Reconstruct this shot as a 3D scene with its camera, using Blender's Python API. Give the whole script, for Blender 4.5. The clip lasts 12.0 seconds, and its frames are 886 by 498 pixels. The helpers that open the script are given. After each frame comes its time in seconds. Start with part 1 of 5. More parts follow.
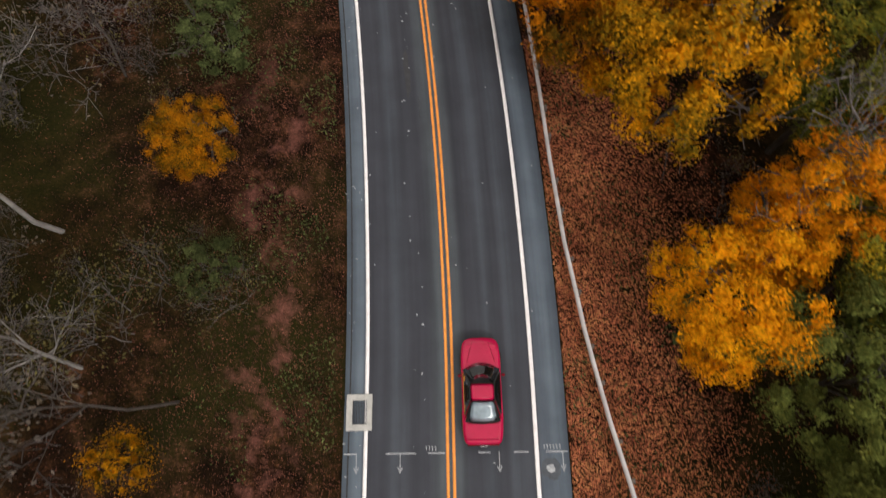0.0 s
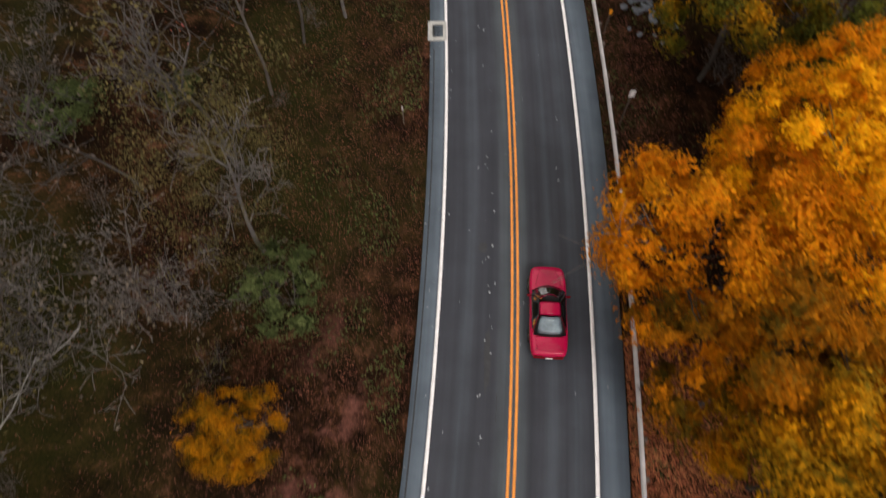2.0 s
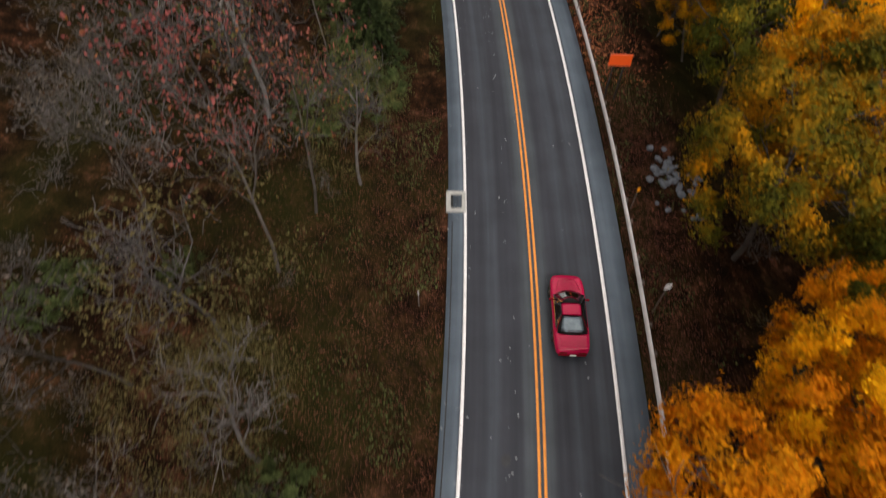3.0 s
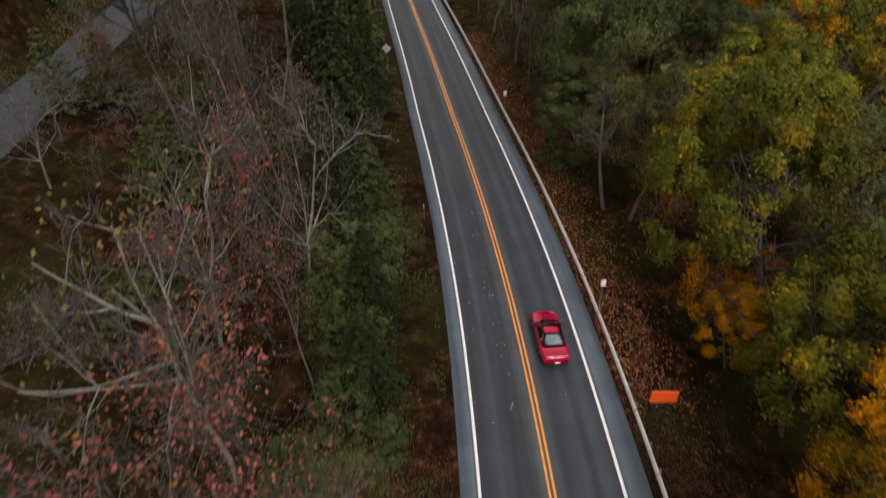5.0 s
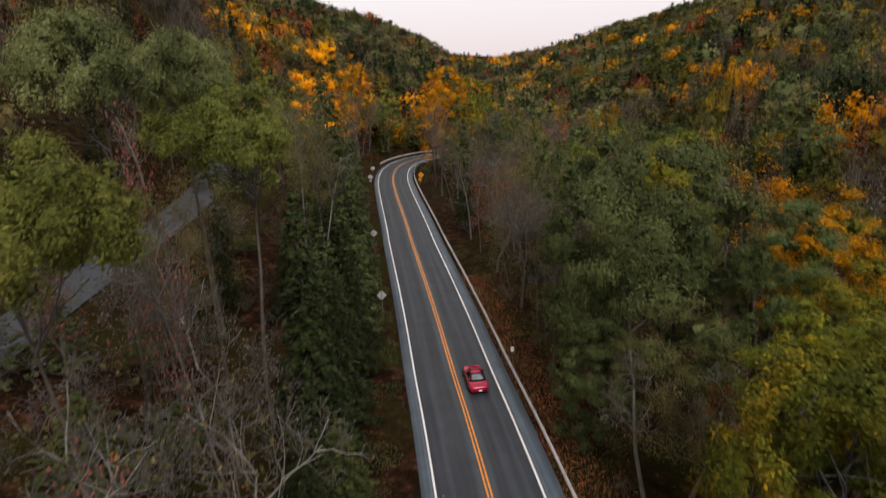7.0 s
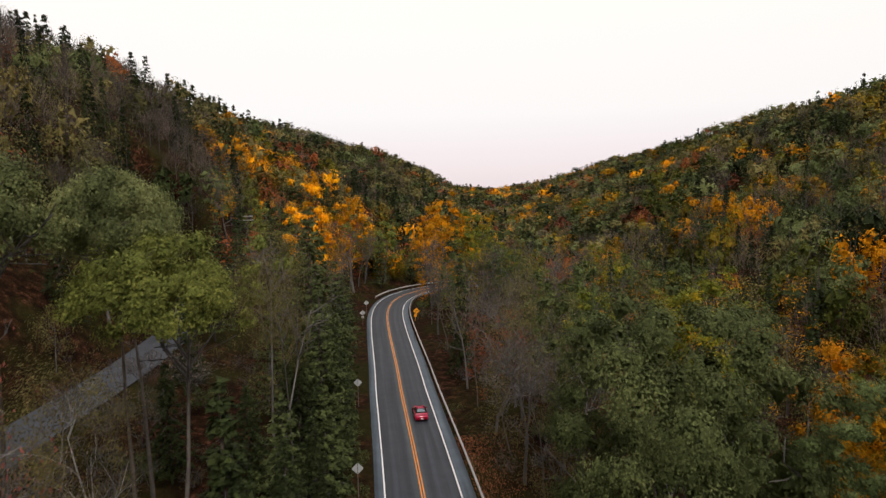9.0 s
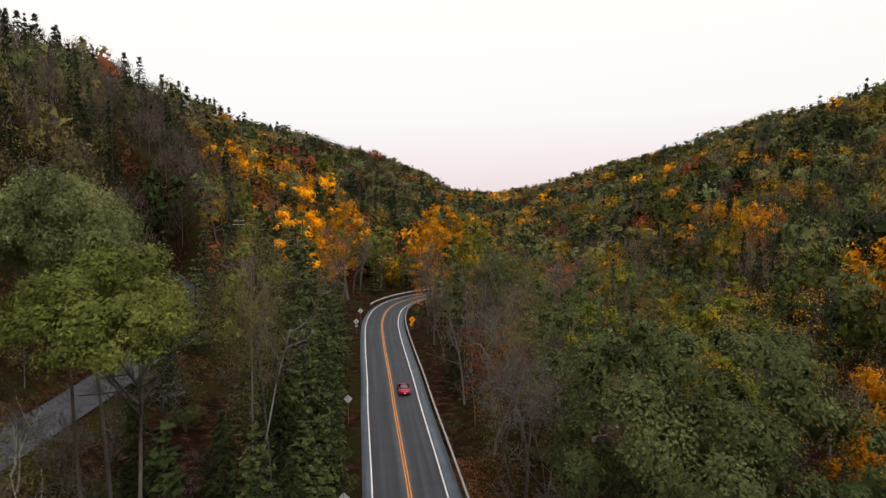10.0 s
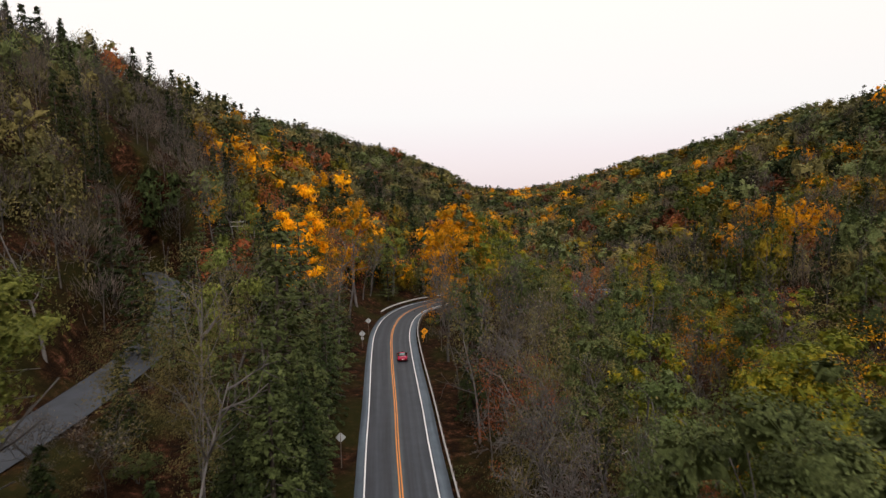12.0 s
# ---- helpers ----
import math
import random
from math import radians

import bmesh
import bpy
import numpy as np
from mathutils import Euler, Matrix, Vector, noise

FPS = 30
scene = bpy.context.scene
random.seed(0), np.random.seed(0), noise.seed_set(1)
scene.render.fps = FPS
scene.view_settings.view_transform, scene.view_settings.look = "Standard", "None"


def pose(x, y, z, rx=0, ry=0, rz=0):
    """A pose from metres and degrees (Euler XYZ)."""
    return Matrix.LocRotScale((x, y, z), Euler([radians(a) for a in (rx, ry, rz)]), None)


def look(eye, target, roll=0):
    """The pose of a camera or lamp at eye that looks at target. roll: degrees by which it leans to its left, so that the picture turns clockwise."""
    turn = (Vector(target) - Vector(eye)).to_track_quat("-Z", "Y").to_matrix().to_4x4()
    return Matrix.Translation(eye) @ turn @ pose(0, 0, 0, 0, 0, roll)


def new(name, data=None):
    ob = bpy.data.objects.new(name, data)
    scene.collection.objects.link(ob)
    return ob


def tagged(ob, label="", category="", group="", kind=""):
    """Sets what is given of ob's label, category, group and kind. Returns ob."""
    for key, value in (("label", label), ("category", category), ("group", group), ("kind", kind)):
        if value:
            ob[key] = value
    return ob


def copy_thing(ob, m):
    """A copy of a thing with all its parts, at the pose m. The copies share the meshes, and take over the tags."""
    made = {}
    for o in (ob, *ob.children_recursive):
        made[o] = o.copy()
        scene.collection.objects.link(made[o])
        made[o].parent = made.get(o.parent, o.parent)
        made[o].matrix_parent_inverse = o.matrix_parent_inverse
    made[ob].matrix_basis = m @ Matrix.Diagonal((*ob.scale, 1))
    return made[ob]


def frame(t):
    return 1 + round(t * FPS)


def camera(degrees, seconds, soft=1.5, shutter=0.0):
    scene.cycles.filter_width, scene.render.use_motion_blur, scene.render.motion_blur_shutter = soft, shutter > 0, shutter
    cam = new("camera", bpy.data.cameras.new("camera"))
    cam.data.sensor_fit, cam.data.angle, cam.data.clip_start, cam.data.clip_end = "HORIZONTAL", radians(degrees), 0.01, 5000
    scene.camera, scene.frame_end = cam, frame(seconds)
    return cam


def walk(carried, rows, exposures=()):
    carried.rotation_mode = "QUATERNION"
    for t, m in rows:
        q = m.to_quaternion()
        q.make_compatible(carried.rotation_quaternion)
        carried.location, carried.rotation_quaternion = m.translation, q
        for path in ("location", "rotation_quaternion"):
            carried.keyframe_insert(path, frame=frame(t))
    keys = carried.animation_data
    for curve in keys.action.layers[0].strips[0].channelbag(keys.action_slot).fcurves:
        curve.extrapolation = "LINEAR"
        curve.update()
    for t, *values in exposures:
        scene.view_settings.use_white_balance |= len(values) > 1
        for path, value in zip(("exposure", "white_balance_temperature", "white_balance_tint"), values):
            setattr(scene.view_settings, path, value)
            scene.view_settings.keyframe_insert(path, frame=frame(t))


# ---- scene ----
cam = camera(72.65, 12.0, soft=1.4, shutter=0.5)
PATH = [
    (0.0, (0.00, -0.00, 26.35), (-0.408, 6.432, 7.418), -4.05),
    (0.5, (-0.55, 2.53, 26.38), (-1.103, 8.875, 7.417), -3.09),
    (1.0, (-1.23, 5.19, 26.39), (-1.890, 11.710, 7.497), -2.09),
    (1.5, (-2.06, 8.11, 26.48), (-2.887, 15.706, 7.993), -0.96),
    (2.0, (-3.12, 11.00, 26.46), (-4.538, 19.601, 8.457), -0.33),
    (2.5, (-3.98, 13.66, 26.50), (-5.792, 23.478, 9.168), 0.09),
    (3.0, (-4.84, 16.50, 26.60), (-6.758, 27.618, 10.085), 0.58),
    (3.5, (-5.82, 19.37, 26.87), (-7.743, 31.655, 11.208), 1.32),
    (5.5, (-7.16, 29.35, 27.68), (-10.104, 45.942, 16.919), -1.86),
    (6.0, (-7.40, 31.74, 27.68), (-10.491, 49.197, 18.433), -1.81),
    (6.5, (-7.64, 34.17, 27.63), (-10.807, 52.371, 19.985), -1.78),
    (7.0, (-7.74, 36.41, 27.60), (-11.033, 55.195, 21.591), -1.80),
    (7.5, (-7.80, 38.55, 27.65), (-11.152, 57.782, 23.307), -1.82),
    (9.5, (-7.97, 47.14, 28.60), (-11.384, 66.759, 26.755), -1.21),
    (10.0, (-8.33, 49.41, 28.62), (-11.686, 69.040, 26.775), -1.00),
    (10.5, (-8.58, 52.07, 28.62), (-12.045, 71.683, 26.767), -0.94),
    (11.0, (-8.80, 55.20, 28.65), (-12.452, 74.769, 26.772), -1.02),
    (11.5, (-9.06, 58.54, 28.66), (-12.892, 78.081, 26.767), -1.08),
    (12.0, (-9.34, 62.08, 28.70), (-13.393, 81.572, 26.787), -1.25),
]
walk(cam, [(t, look(e, g, r)) for t, e, g, r in PATH])

# ---- daylight: bright overcast evening sky over the valley ----
SUN_EL, SUN_AZ = 42.0, 150.0
world = bpy.data.worlds.new("sky")
scene.world = world
world.use_nodes = True
wn, wl = world.node_tree.nodes, world.node_tree.links
wn.clear()
w_out, w_bg, w_mix = wn.new("ShaderNodeOutputWorld"), wn.new("ShaderNodeBackground"), wn.new("ShaderNodeMixRGB")
w_sky, w_geo, w_sep, w_ramp = wn.new("ShaderNodeTexSky"), wn.new("ShaderNodeTexCoord"), wn.new("ShaderNodeSeparateXYZ"), wn.new("ShaderNodeValToRGB")
w_gain = wn.new("ShaderNodeMixRGB")
w_sky.sky_type, w_sky.sun_disc = "NISHITA", False
w_sky.sun_elevation, w_sky.sun_rotation = radians(SUN_EL), radians(SUN_AZ)
w_gain.blend_type = "MULTIPLY"
w_gain.inputs[0].default_value, w_gain.inputs[2].default_value = 1.0, (0.1, 0.1, 0.1, 1)
wl.new(w_sky.outputs[0], w_gain.inputs[1])
# cloud layer: pinkish low over the horizon, white above
wl.new(w_geo.outputs["Generated"], w_sep.inputs[0])
wl.new(w_sep.outputs["Z"], w_ramp.inputs[0])
cr = w_ramp.color_ramp
cr.elements[0].position, cr.elements[0].color = 0.0, (0.90, 0.78, 0.81, 1)
cr.elements[1].position, cr.elements[1].color = 0.35, (1.20, 1.12, 1.02, 1)
e = cr.elements.new(0.06)
e.color = (0.97, 0.86, 0.885, 1)
e = cr.elements.new(0.12)
e.color = (1.04, 0.99, 0.965, 1)
w_mix.inputs[0].default_value = 0.88
wl.new(w_gain.outputs[0], w_mix.inputs[1])
wl.new(w_ramp.outputs[0], w_mix.inputs[2])
wl.new(w_mix.outputs[0], w_bg.inputs[0])
w_bg.inputs[1].default_value = 1.06
wl.new(w_bg.outputs[0], w_out.inputs[0])

sun_data = bpy.data.lights.new("sun", "SUN")
sun_data.energy, sun_data.angle, sun_data.color = 1.7, radians(14), (1.0, 0.95, 0.9)
sun = new("sun", sun_data)
sun.matrix_world = look((60 * math.sin(radians(SUN_AZ)), 60 * math.cos(radians(SUN_AZ)), 60), (0, 0, 0))
scene.view_settings.exposure = -0.06


# ---- materials ----
def nodes_of(name):
    m = bpy.data.materials.new(name)
    m.use_nodes = True
    nt = m.node_tree
    return m, nt.nodes, nt.links, nt.nodes["Principled BSDF"]


def ramp_node(N, stops):
    r = N.new("ShaderNodeValToRGB")
    el = r.color_ramp.elements
    while len(el) < len(stops):
        el.new(0.5)
    for i, (p, c) in enumerate(stops):
        el[i].position, el[i].color = p, (*c, 1)
    return r


def noise_node(N, L, scale, detail=4.0, rough=0.6, coord="Object"):
    tc, n = N.new("ShaderNodeTexCoord"), N.new("ShaderNodeTexNoise")
    n.inputs["Scale"].default_value, n.inputs["Detail"].default_value, n.inputs["Roughness"].default_value = scale, detail, rough
    L.new(tc.outputs[coord], n.inputs["Vector"])
    return n


def mix_node(N, L, fac, a, b, kind="MIX"):
    m = N.new("ShaderNodeMixRGB")
    m.blend_type = kind
    for i, v in enumerate((fac, a, b)):
        if isinstance(v, bpy.types.NodeSocket):
            L.new(v, m.inputs[i])
        elif isinstance(v, (int, float)):
            m.inputs[i].default_value = v
        else:
            m.inputs[i].default_value = (*v, 1)
    return m.outputs[0]


def bump_node(N, L, height, strength, dist, bsdf):
    b = N.new("ShaderNodeBump")
    b.inputs["Strength"].default_value, b.inputs["Distance"].default_value = strength, dist
    L.new(height, b.inputs["Height"])
    L.new(b.outputs[0], bsdf.inputs["Normal"])


def plain(name, colour, rough=0.5, metal=0.0, vary=0.25, scale=6.0, bump=0.0, coat=0.0):
    m, N, L, B = nodes_of(name)
    n = noise_node(N, L, scale, 5)
    fine = noise_node(N, L, scale * 9, 3)
    dark = tuple(c * (1 - vary) for c in colour)
    lite = tuple(min(1, c * (1 + vary)) for c in colour)
    r = ramp_node(N, ((0.3, dark), (0.7, lite)))
    L.new(n.outputs["Fac"], r.inputs[0])
    L.new(mix_node(N, L, 0.12, r.outputs[0], fine.outputs["Color"], "OVERLAY"), B.inputs["Base Color"])
    B.inputs["Roughness"].default_value, B.inputs["Metallic"].default_value = rough, metal
    B.inputs["Coat Weight"].default_value, B.inputs["Coat Roughness"].default_value = coat, 0.05
    if bump:
        bump_node(N, L, fine.outputs["Fac"], bump, 0.02, B)
    return m


def leaf_material(name, colours, trans=0.22, shift=0.012, patch=0.42, rough=0.65, each=0.38, bias=0.0, clump=2.5, tone=False):
    """Leaves: each leaf takes its own tone, whole sprays lean to one tone, and each tree differs a little."""
    m, N, L, B = nodes_of(name)
    out = N["Material Output"]
    geo, info = N.new("ShaderNodeNewGeometry"), N.new("ShaderNodeObjectInfo")
    r = ramp_node(N, [(i / (len(colours) - 1), c) for i, c in enumerate(colours)])
    big = noise_node(N, L, patch, 3)
    add, sc, sub = N.new("ShaderNodeMath"), N.new("ShaderNodeMath"), N.new("ShaderNodeMath")
    sc.operation, sc.inputs[1].default_value = "MULTIPLY", each
    sub.operation, sub.inputs[1].default_value = "MULTIPLY_ADD", clump
    sub.inputs[2].default_value = 0.5 - clump / 2 - each / 2 + bias
    add.operation, add.use_clamp = "ADD", True
    L.new(geo.outputs["Random Per Island"], sc.inputs[0])
    L.new(big.outputs["Fac"], sub.inputs[0])
    L.new(sc.outputs[0], add.inputs[0])
    L.new(sub.outputs[0], add.inputs[1])
    L.new(add.outputs[0], r.inputs[0])
    if tone:
        # each crown of the joined woods keeps a tone of its own
        att, am = N.new("ShaderNodeAttribute"), N.new("ShaderNodeMath")
        att.attribute_name = "tone"
        am.operation, am.inputs[1].default_value, am.use_clamp = "MULTIPLY_ADD", 0.9, True
        L.new(att.outputs["Fac"], am.inputs[0])
        L.new(add.outputs[0], am.inputs[2])
        add.use_clamp = False
        L.new(am.outputs[0], r.inputs[0])
    hsv, mr, mv = N.new("ShaderNodeHueSaturation"), N.new("ShaderNodeMapRange"), N.new("ShaderNodeMapRange")
    mr.inputs["To Min"].default_value, mr.inputs["To Max"].default_value = 0.5 - shift, 0.5 + shift
    mv.inputs["To Min"].default_value, mv.inputs["To Max"].default_value = 0.8, 1.15
    L.new(info.outputs["Random"], mr.inputs["Value"])
    L.new(info.outputs["Random"], mv.inputs["Value"])
    L.new(mr.outputs[0], hsv.inputs["Hue"])
    L.new(mv.outputs[0], hsv.inputs["Value"])
    L.new(r.outputs[0], hsv.inputs["Color"])
    # mottling at the size of a spray, with relief, so that dense foliage is never one tone
    grain = noise_node(N, L, 1.5 if tone else 4.5, 5, 0.75)
    mott = ramp_node(N, ((0.36, (0.5,) * 3), (0.64, (1.22 if tone else 1.4,) * 3)))
    L.new(grain.outputs["Fac"], mott.inputs[0])
    leaf_col = mix_node(N, L, 1.0, hsv.outputs[0], mott.outputs[0], "MULTIPLY")
    L.new(leaf_col, B.inputs["Base Color"])
    bump_node(N, L, grain.outputs["Fac"], 0.9, 0.5 if tone else 0.2, B)
    B.inputs["Roughness"].default_value = rough
    B.inputs["Specular IOR Level"].default_value = 0.08
    tr, mx = N.new("ShaderNodeBsdfTranslucent"), N.new("ShaderNodeMixShader")
    L.new(leaf_col, tr.inputs["Color"])
    mx.inputs[0].default_value = trans
    L.new(B.outputs[0], mx.inputs[1])
    L.new(tr.outputs[0], mx.inputs[2])
    L.new(mx.outputs[0], out.inputs["Surface"])
    return m


def bark_material(name, a, b):
    m, N, L, B = nodes_of(name)
    n = noise_node(N, L, 1.3, 6, 0.7)
    f = noise_node(N, L, 14, 4)
    info = N.new("ShaderNodeObjectInfo")
    r = ramp_node(N, ((0.3, a), (0.7, b)))
    L.new(n.outputs["Fac"], r.inputs[0])
    mr = N.new("ShaderNodeMapRange")
    mr.inputs["To Min"].default_value, mr.inputs["To Max"].default_value = 0.65, 1.25
    L.new(info.outputs["Random"], mr.inputs["Value"])
    col = mix_node(N, L, 1.0, r.outputs[0], mr.outputs[0], "MULTIPLY")
    L.new(mix_node(N, L, 0.25, col, f.outputs["Color"], "OVERLAY"), B.inputs["Base Color"])
    B.inputs["Roughness"].default_value, B.inputs["Specular IOR Level"].default_value = 0.9, 0.1
    bump_node(N, L, f.outputs["Fac"], 0.5, 0.03, B)
    return m


M_BARK = bark_material("grey_bark", (0.046, 0.038, 0.033), (0.14, 0.12, 0.106))
M_PALE = bark_material("pale_bark", (0.14, 0.13, 0.122), (0.42, 0.39, 0.365))
M_TWIG = bark_material("twig_bark", (0.060, 0.052, 0.049), (0.185, 0.165, 0.158))
M_DARKBARK = bark_material("dark_bark", (0.035, 0.028, 0.022), (0.10, 0.08, 0.065))
TONES = {
    "orange": ("orange_leaves", ((0.080, 0.070, 0.006), (0.32, 0.165, 0.006), (0.76, 0.285, 0.004), (0.96, 0.36, 0.004), (0.96, 0.43, 0.006))),
    "turning": ("olive_to_orange_leaves", ((0.050, 0.052, 0.008), (0.13, 0.115, 0.010), (0.36, 0.19, 0.008), (0.84, 0.33, 0.005))),
    "gold": ("golden_leaves", ((0.060, 0.055, 0.006), (0.20, 0.12, 0.007), (0.62, 0.25, 0.005), (0.88, 0.345, 0.005))),
    "yellowgreen": ("yellow_green_leaves", ((0.044, 0.058, 0.011), (0.10, 0.118, 0.017), (0.19, 0.182, 0.021), (0.50, 0.32, 0.016))),
    "green": ("green_leaves", ((0.018, 0.026, 0.010), (0.058, 0.075, 0.024), (0.12, 0.142, 0.050), (0.21, 0.225, 0.085))),
    "lime": ("light_green_leaves", ((0.046, 0.058, 0.014), (0.115, 0.134, 0.030), (0.21, 0.22, 0.050), (0.33, 0.30, 0.060))),
    "grove": ("soft_grey_green_leaves", ((0.052, 0.064, 0.026), (0.13, 0.15, 0.056), (0.235, 0.25, 0.098), (0.35, 0.34, 0.135))),
    "olive": ("olive_leaves", ((0.042, 0.0392, 0.0168), (0.098, 0.0868, 0.0322), (0.175, 0.1428, 0.0532), (0.238, 0.175, 0.063))),
    "rust": ("rust_leaves", ((0.07762, 0.02898, 0.01449), (0.1966, 0.05693, 0.0207), (0.3519, 0.09828, 0.03726), (0.3105, 0.1346, 0.03105))),
    "pink": ("pink_russet_leaves", ((0.13, 0.045, 0.038), (0.33, 0.095, 0.075), (0.50, 0.16, 0.13), (0.40, 0.20, 0.04))),
    "brown": ("brown_leaves", ((0.060, 0.048, 0.042), (0.125, 0.100, 0.088), (0.185, 0.145, 0.122), (0.21, 0.155, 0.10))),
    "needle": ("dark_needles", ((0.012, 0.0175, 0.0075), (0.030, 0.040, 0.013), (0.055, 0.067, 0.021))),
    "pine": ("soft_pine_needles", ((0.036, 0.044, 0.015), (0.075, 0.090, 0.030), (0.125, 0.135, 0.048))),
}
LEAF = {k: leaf_material(n, c, trans=0.1 if k in ("needle", "pine", "green", "olive") else 0.2, bias={"orange": 0.26, "pink": 0.1, "gold": 0.05}.get(k, 0.0), clump=1.2 if k in ("green", "lime", "olive", "pine", "needle") else 2.5) for k, (n, c) in TONES.items()}
# woods seen from far off: one tone to a crown rather than to a leaf
FAR_LEAF = {k: leaf_material("distant_" + n, c, trans=0.1, patch=0.3, each=0.2, clump=0.7, bias=-0.06, tone=True) for k, (n, c) in TONES.items()}
M_LITTER = leaf_material("fallen_leaves", ((0.11, 0.040, 0.022), (0.27, 0.085, 0.042), (0.54, 0.17, 0.085), (0.62, 0.27, 0.11)), trans=0.0, shift=0.01, patch=0.6, each=0.8, clump=1.6, bias=0.16)
M_DULLLITTER = leaf_material("dull_fallen_leaves", ((0.030, 0.018, 0.012), (0.090, 0.042, 0.026), (0.195, 0.080, 0.050), (0.38, 0.165, 0.10)), trans=0.0, shift=0.01, patch=0.6, each=0.8, clump=1.2)


def ground_material():
    m, N, L, B = nodes_of("forest_ground")
    big, mid, fine = noise_node(N, L, 0.10, 5), noise_node(N, L, 0.8, 6, 0.7), noise_node(N, L, 9.0, 5, 0.75)
    soil = ramp_node(N, ((0.30, (0.009, 0.005, 0.003)), (0.46, (0.020, 0.010, 0.0055)), (0.57, (0.050, 0.023, 0.012)), (0.67, (0.17, 0.070, 0.045))))
    L.new(mid.outputs["Fac"], soil.inputs[0])
    speck = ramp_node(N, ((0.42, (0.25, 0.25, 0.25)), (0.56, (0.9, 0.86, 0.8)), (0.68, (2.1, 1.7, 1.3))))
    L.new(fine.outputs["Fac"], speck.inputs[0])
    col = mix_node(N, L, 0.85, soil.outputs[0], speck.outputs[0], "MULTIPLY")
    moss = ramp_node(N, ((0.44, (0, 0, 0)), (0.60, (1, 1, 1))))
    L.new(big.outputs["Fac"], moss.inputs[0])
    green = mix_node(N, L, fine.outputs["Fac"], (0.006, 0.0075, 0.0025), (0.034, 0.034, 0.008))
    f = N.new("ShaderNodeMath")
    f.operation, f.inputs[1].default_value = "MULTIPLY", 0.75
    L.new(moss.outputs[0], f.inputs[0])
    col = mix_node(N, L, f.outputs[0], col, green)
    # a strip of bare reddish soil along the western verge, broken up by leaves
    att, torn, cut = N.new("ShaderNodeAttribute"), noise_node(N, L, 0.55, 6, 0.72), N.new("ShaderNodeMath")
    att.attribute_name = "bare"
    worn = ramp_node(N, ((0.50, (0, 0, 0)), (0.68, (0.85, 0.85, 0.85))))
    L.new(torn.outputs["Fac"], worn.inputs[0])
    cut.operation = "MULTIPLY"
    L.new(worn.outputs[0], cut.inputs[0])
    L.new(att.outputs["Fac"], cut.inputs[1])
    earth = mix_node(N, L, fine.outputs["Fac"], (0.06, 0.022, 0.016), (0.36, 0.145, 0.11))
    L.new(mix_node(N, L, cut.outputs[0], col, earth), B.inputs["Base Color"])
    B.inputs["Roughness"].default_value, B.inputs["Specular IOR Level"].default_value = 0.95, 0.04
    bump_node(N, L, fine.outputs["Fac"], 0.9, 0.08, B)
    return m


def asphalt_material():
    """Dark travelled lanes with paler wheel paths, blue-grey older shoulders; u is metres across, v along."""
    m, N, L, B = nodes_of("asphalt")
    uv, sep = N.new("ShaderNodeUVMap"), N.new("ShaderNodeSeparateXYZ")
    L.new(uv.outputs[0], sep.inputs[0])
    mr = N.new("ShaderNodeMapRange")
    mr.inputs["From Min"].default_value, mr.inputs["From Max"].default_value = -6.0, 6.0
    L.new(sep.outputs["X"], mr.inputs["Value"])
    lane, wheel, sh = (0.027, 0.0295, 0.040), (0.043, 0.050, 0.064), (0.092, 0.116, 0.146)
    mid = (0.055, 0.065, 0.075)
    u = lambda x: (x + 6) / 12
    prof = ramp_node(N, ((u(-3.75), sh), (u(-3.55), lane), (u(-2.75), lane), (u(-2.3), wheel), (u(-1.6), lane), (u(-0.9), lane), (u(-0.4), mid),
                         (u(0.4), mid), (u(0.8), lane), (u(1.25), lane), (u(1.7), wheel), (u(2.3), lane), (u(2.7), wheel), (u(3.4), lane), (u(3.6), lane), (u(3.8), sh)))
    L.new(mr.outputs[0], prof.inputs[0])
    mp, streak = N.new("ShaderNodeMapping"), N.new("ShaderNodeTexNoise")
    mp.inputs["Scale"].default_value = (2.2, 0.06, 1)
    streak.inputs["Scale"].default_value, streak.inputs["Detail"].default_value = 1.0, 5
    L.new(uv.outputs[0], mp.inputs[0])
    L.new(mp.outputs[0], streak.inputs["Vector"])
    sr = ramp_node(N, ((0.33, (0.70, 0.70, 0.73)), (0.67, (1.22, 1.22, 1.20))))
    L.new(streak.outputs["Fac"], sr.inputs[0])
    col = mix_node(N, L, 1.0, prof.outputs[0], sr.outputs[0], "MULTIPLY")
    blot, grit = noise_node(N, L, 0.5, 5), noise_node(N, L, 45, 3)
    br = ramp_node(N, ((0.35, (0.84, 0.84, 0.86)), (0.65, (1.12, 1.12, 1.12))))
    L.new(blot.outputs["Fac"], br.inputs[0])
    col = mix_node(N, L, 1.0, col, br.outputs[0], "MULTIPLY")
    L.new(mix_node(N, L, 0.35, col, grit.outputs["Color"], "OVERLAY"), B.inputs["Base Color"])
    B.inputs["Roughness"].default_value = 0.72
    bump_node(N, L, grit.outputs["Fac"], 0.35, 0.01, B)
    return m


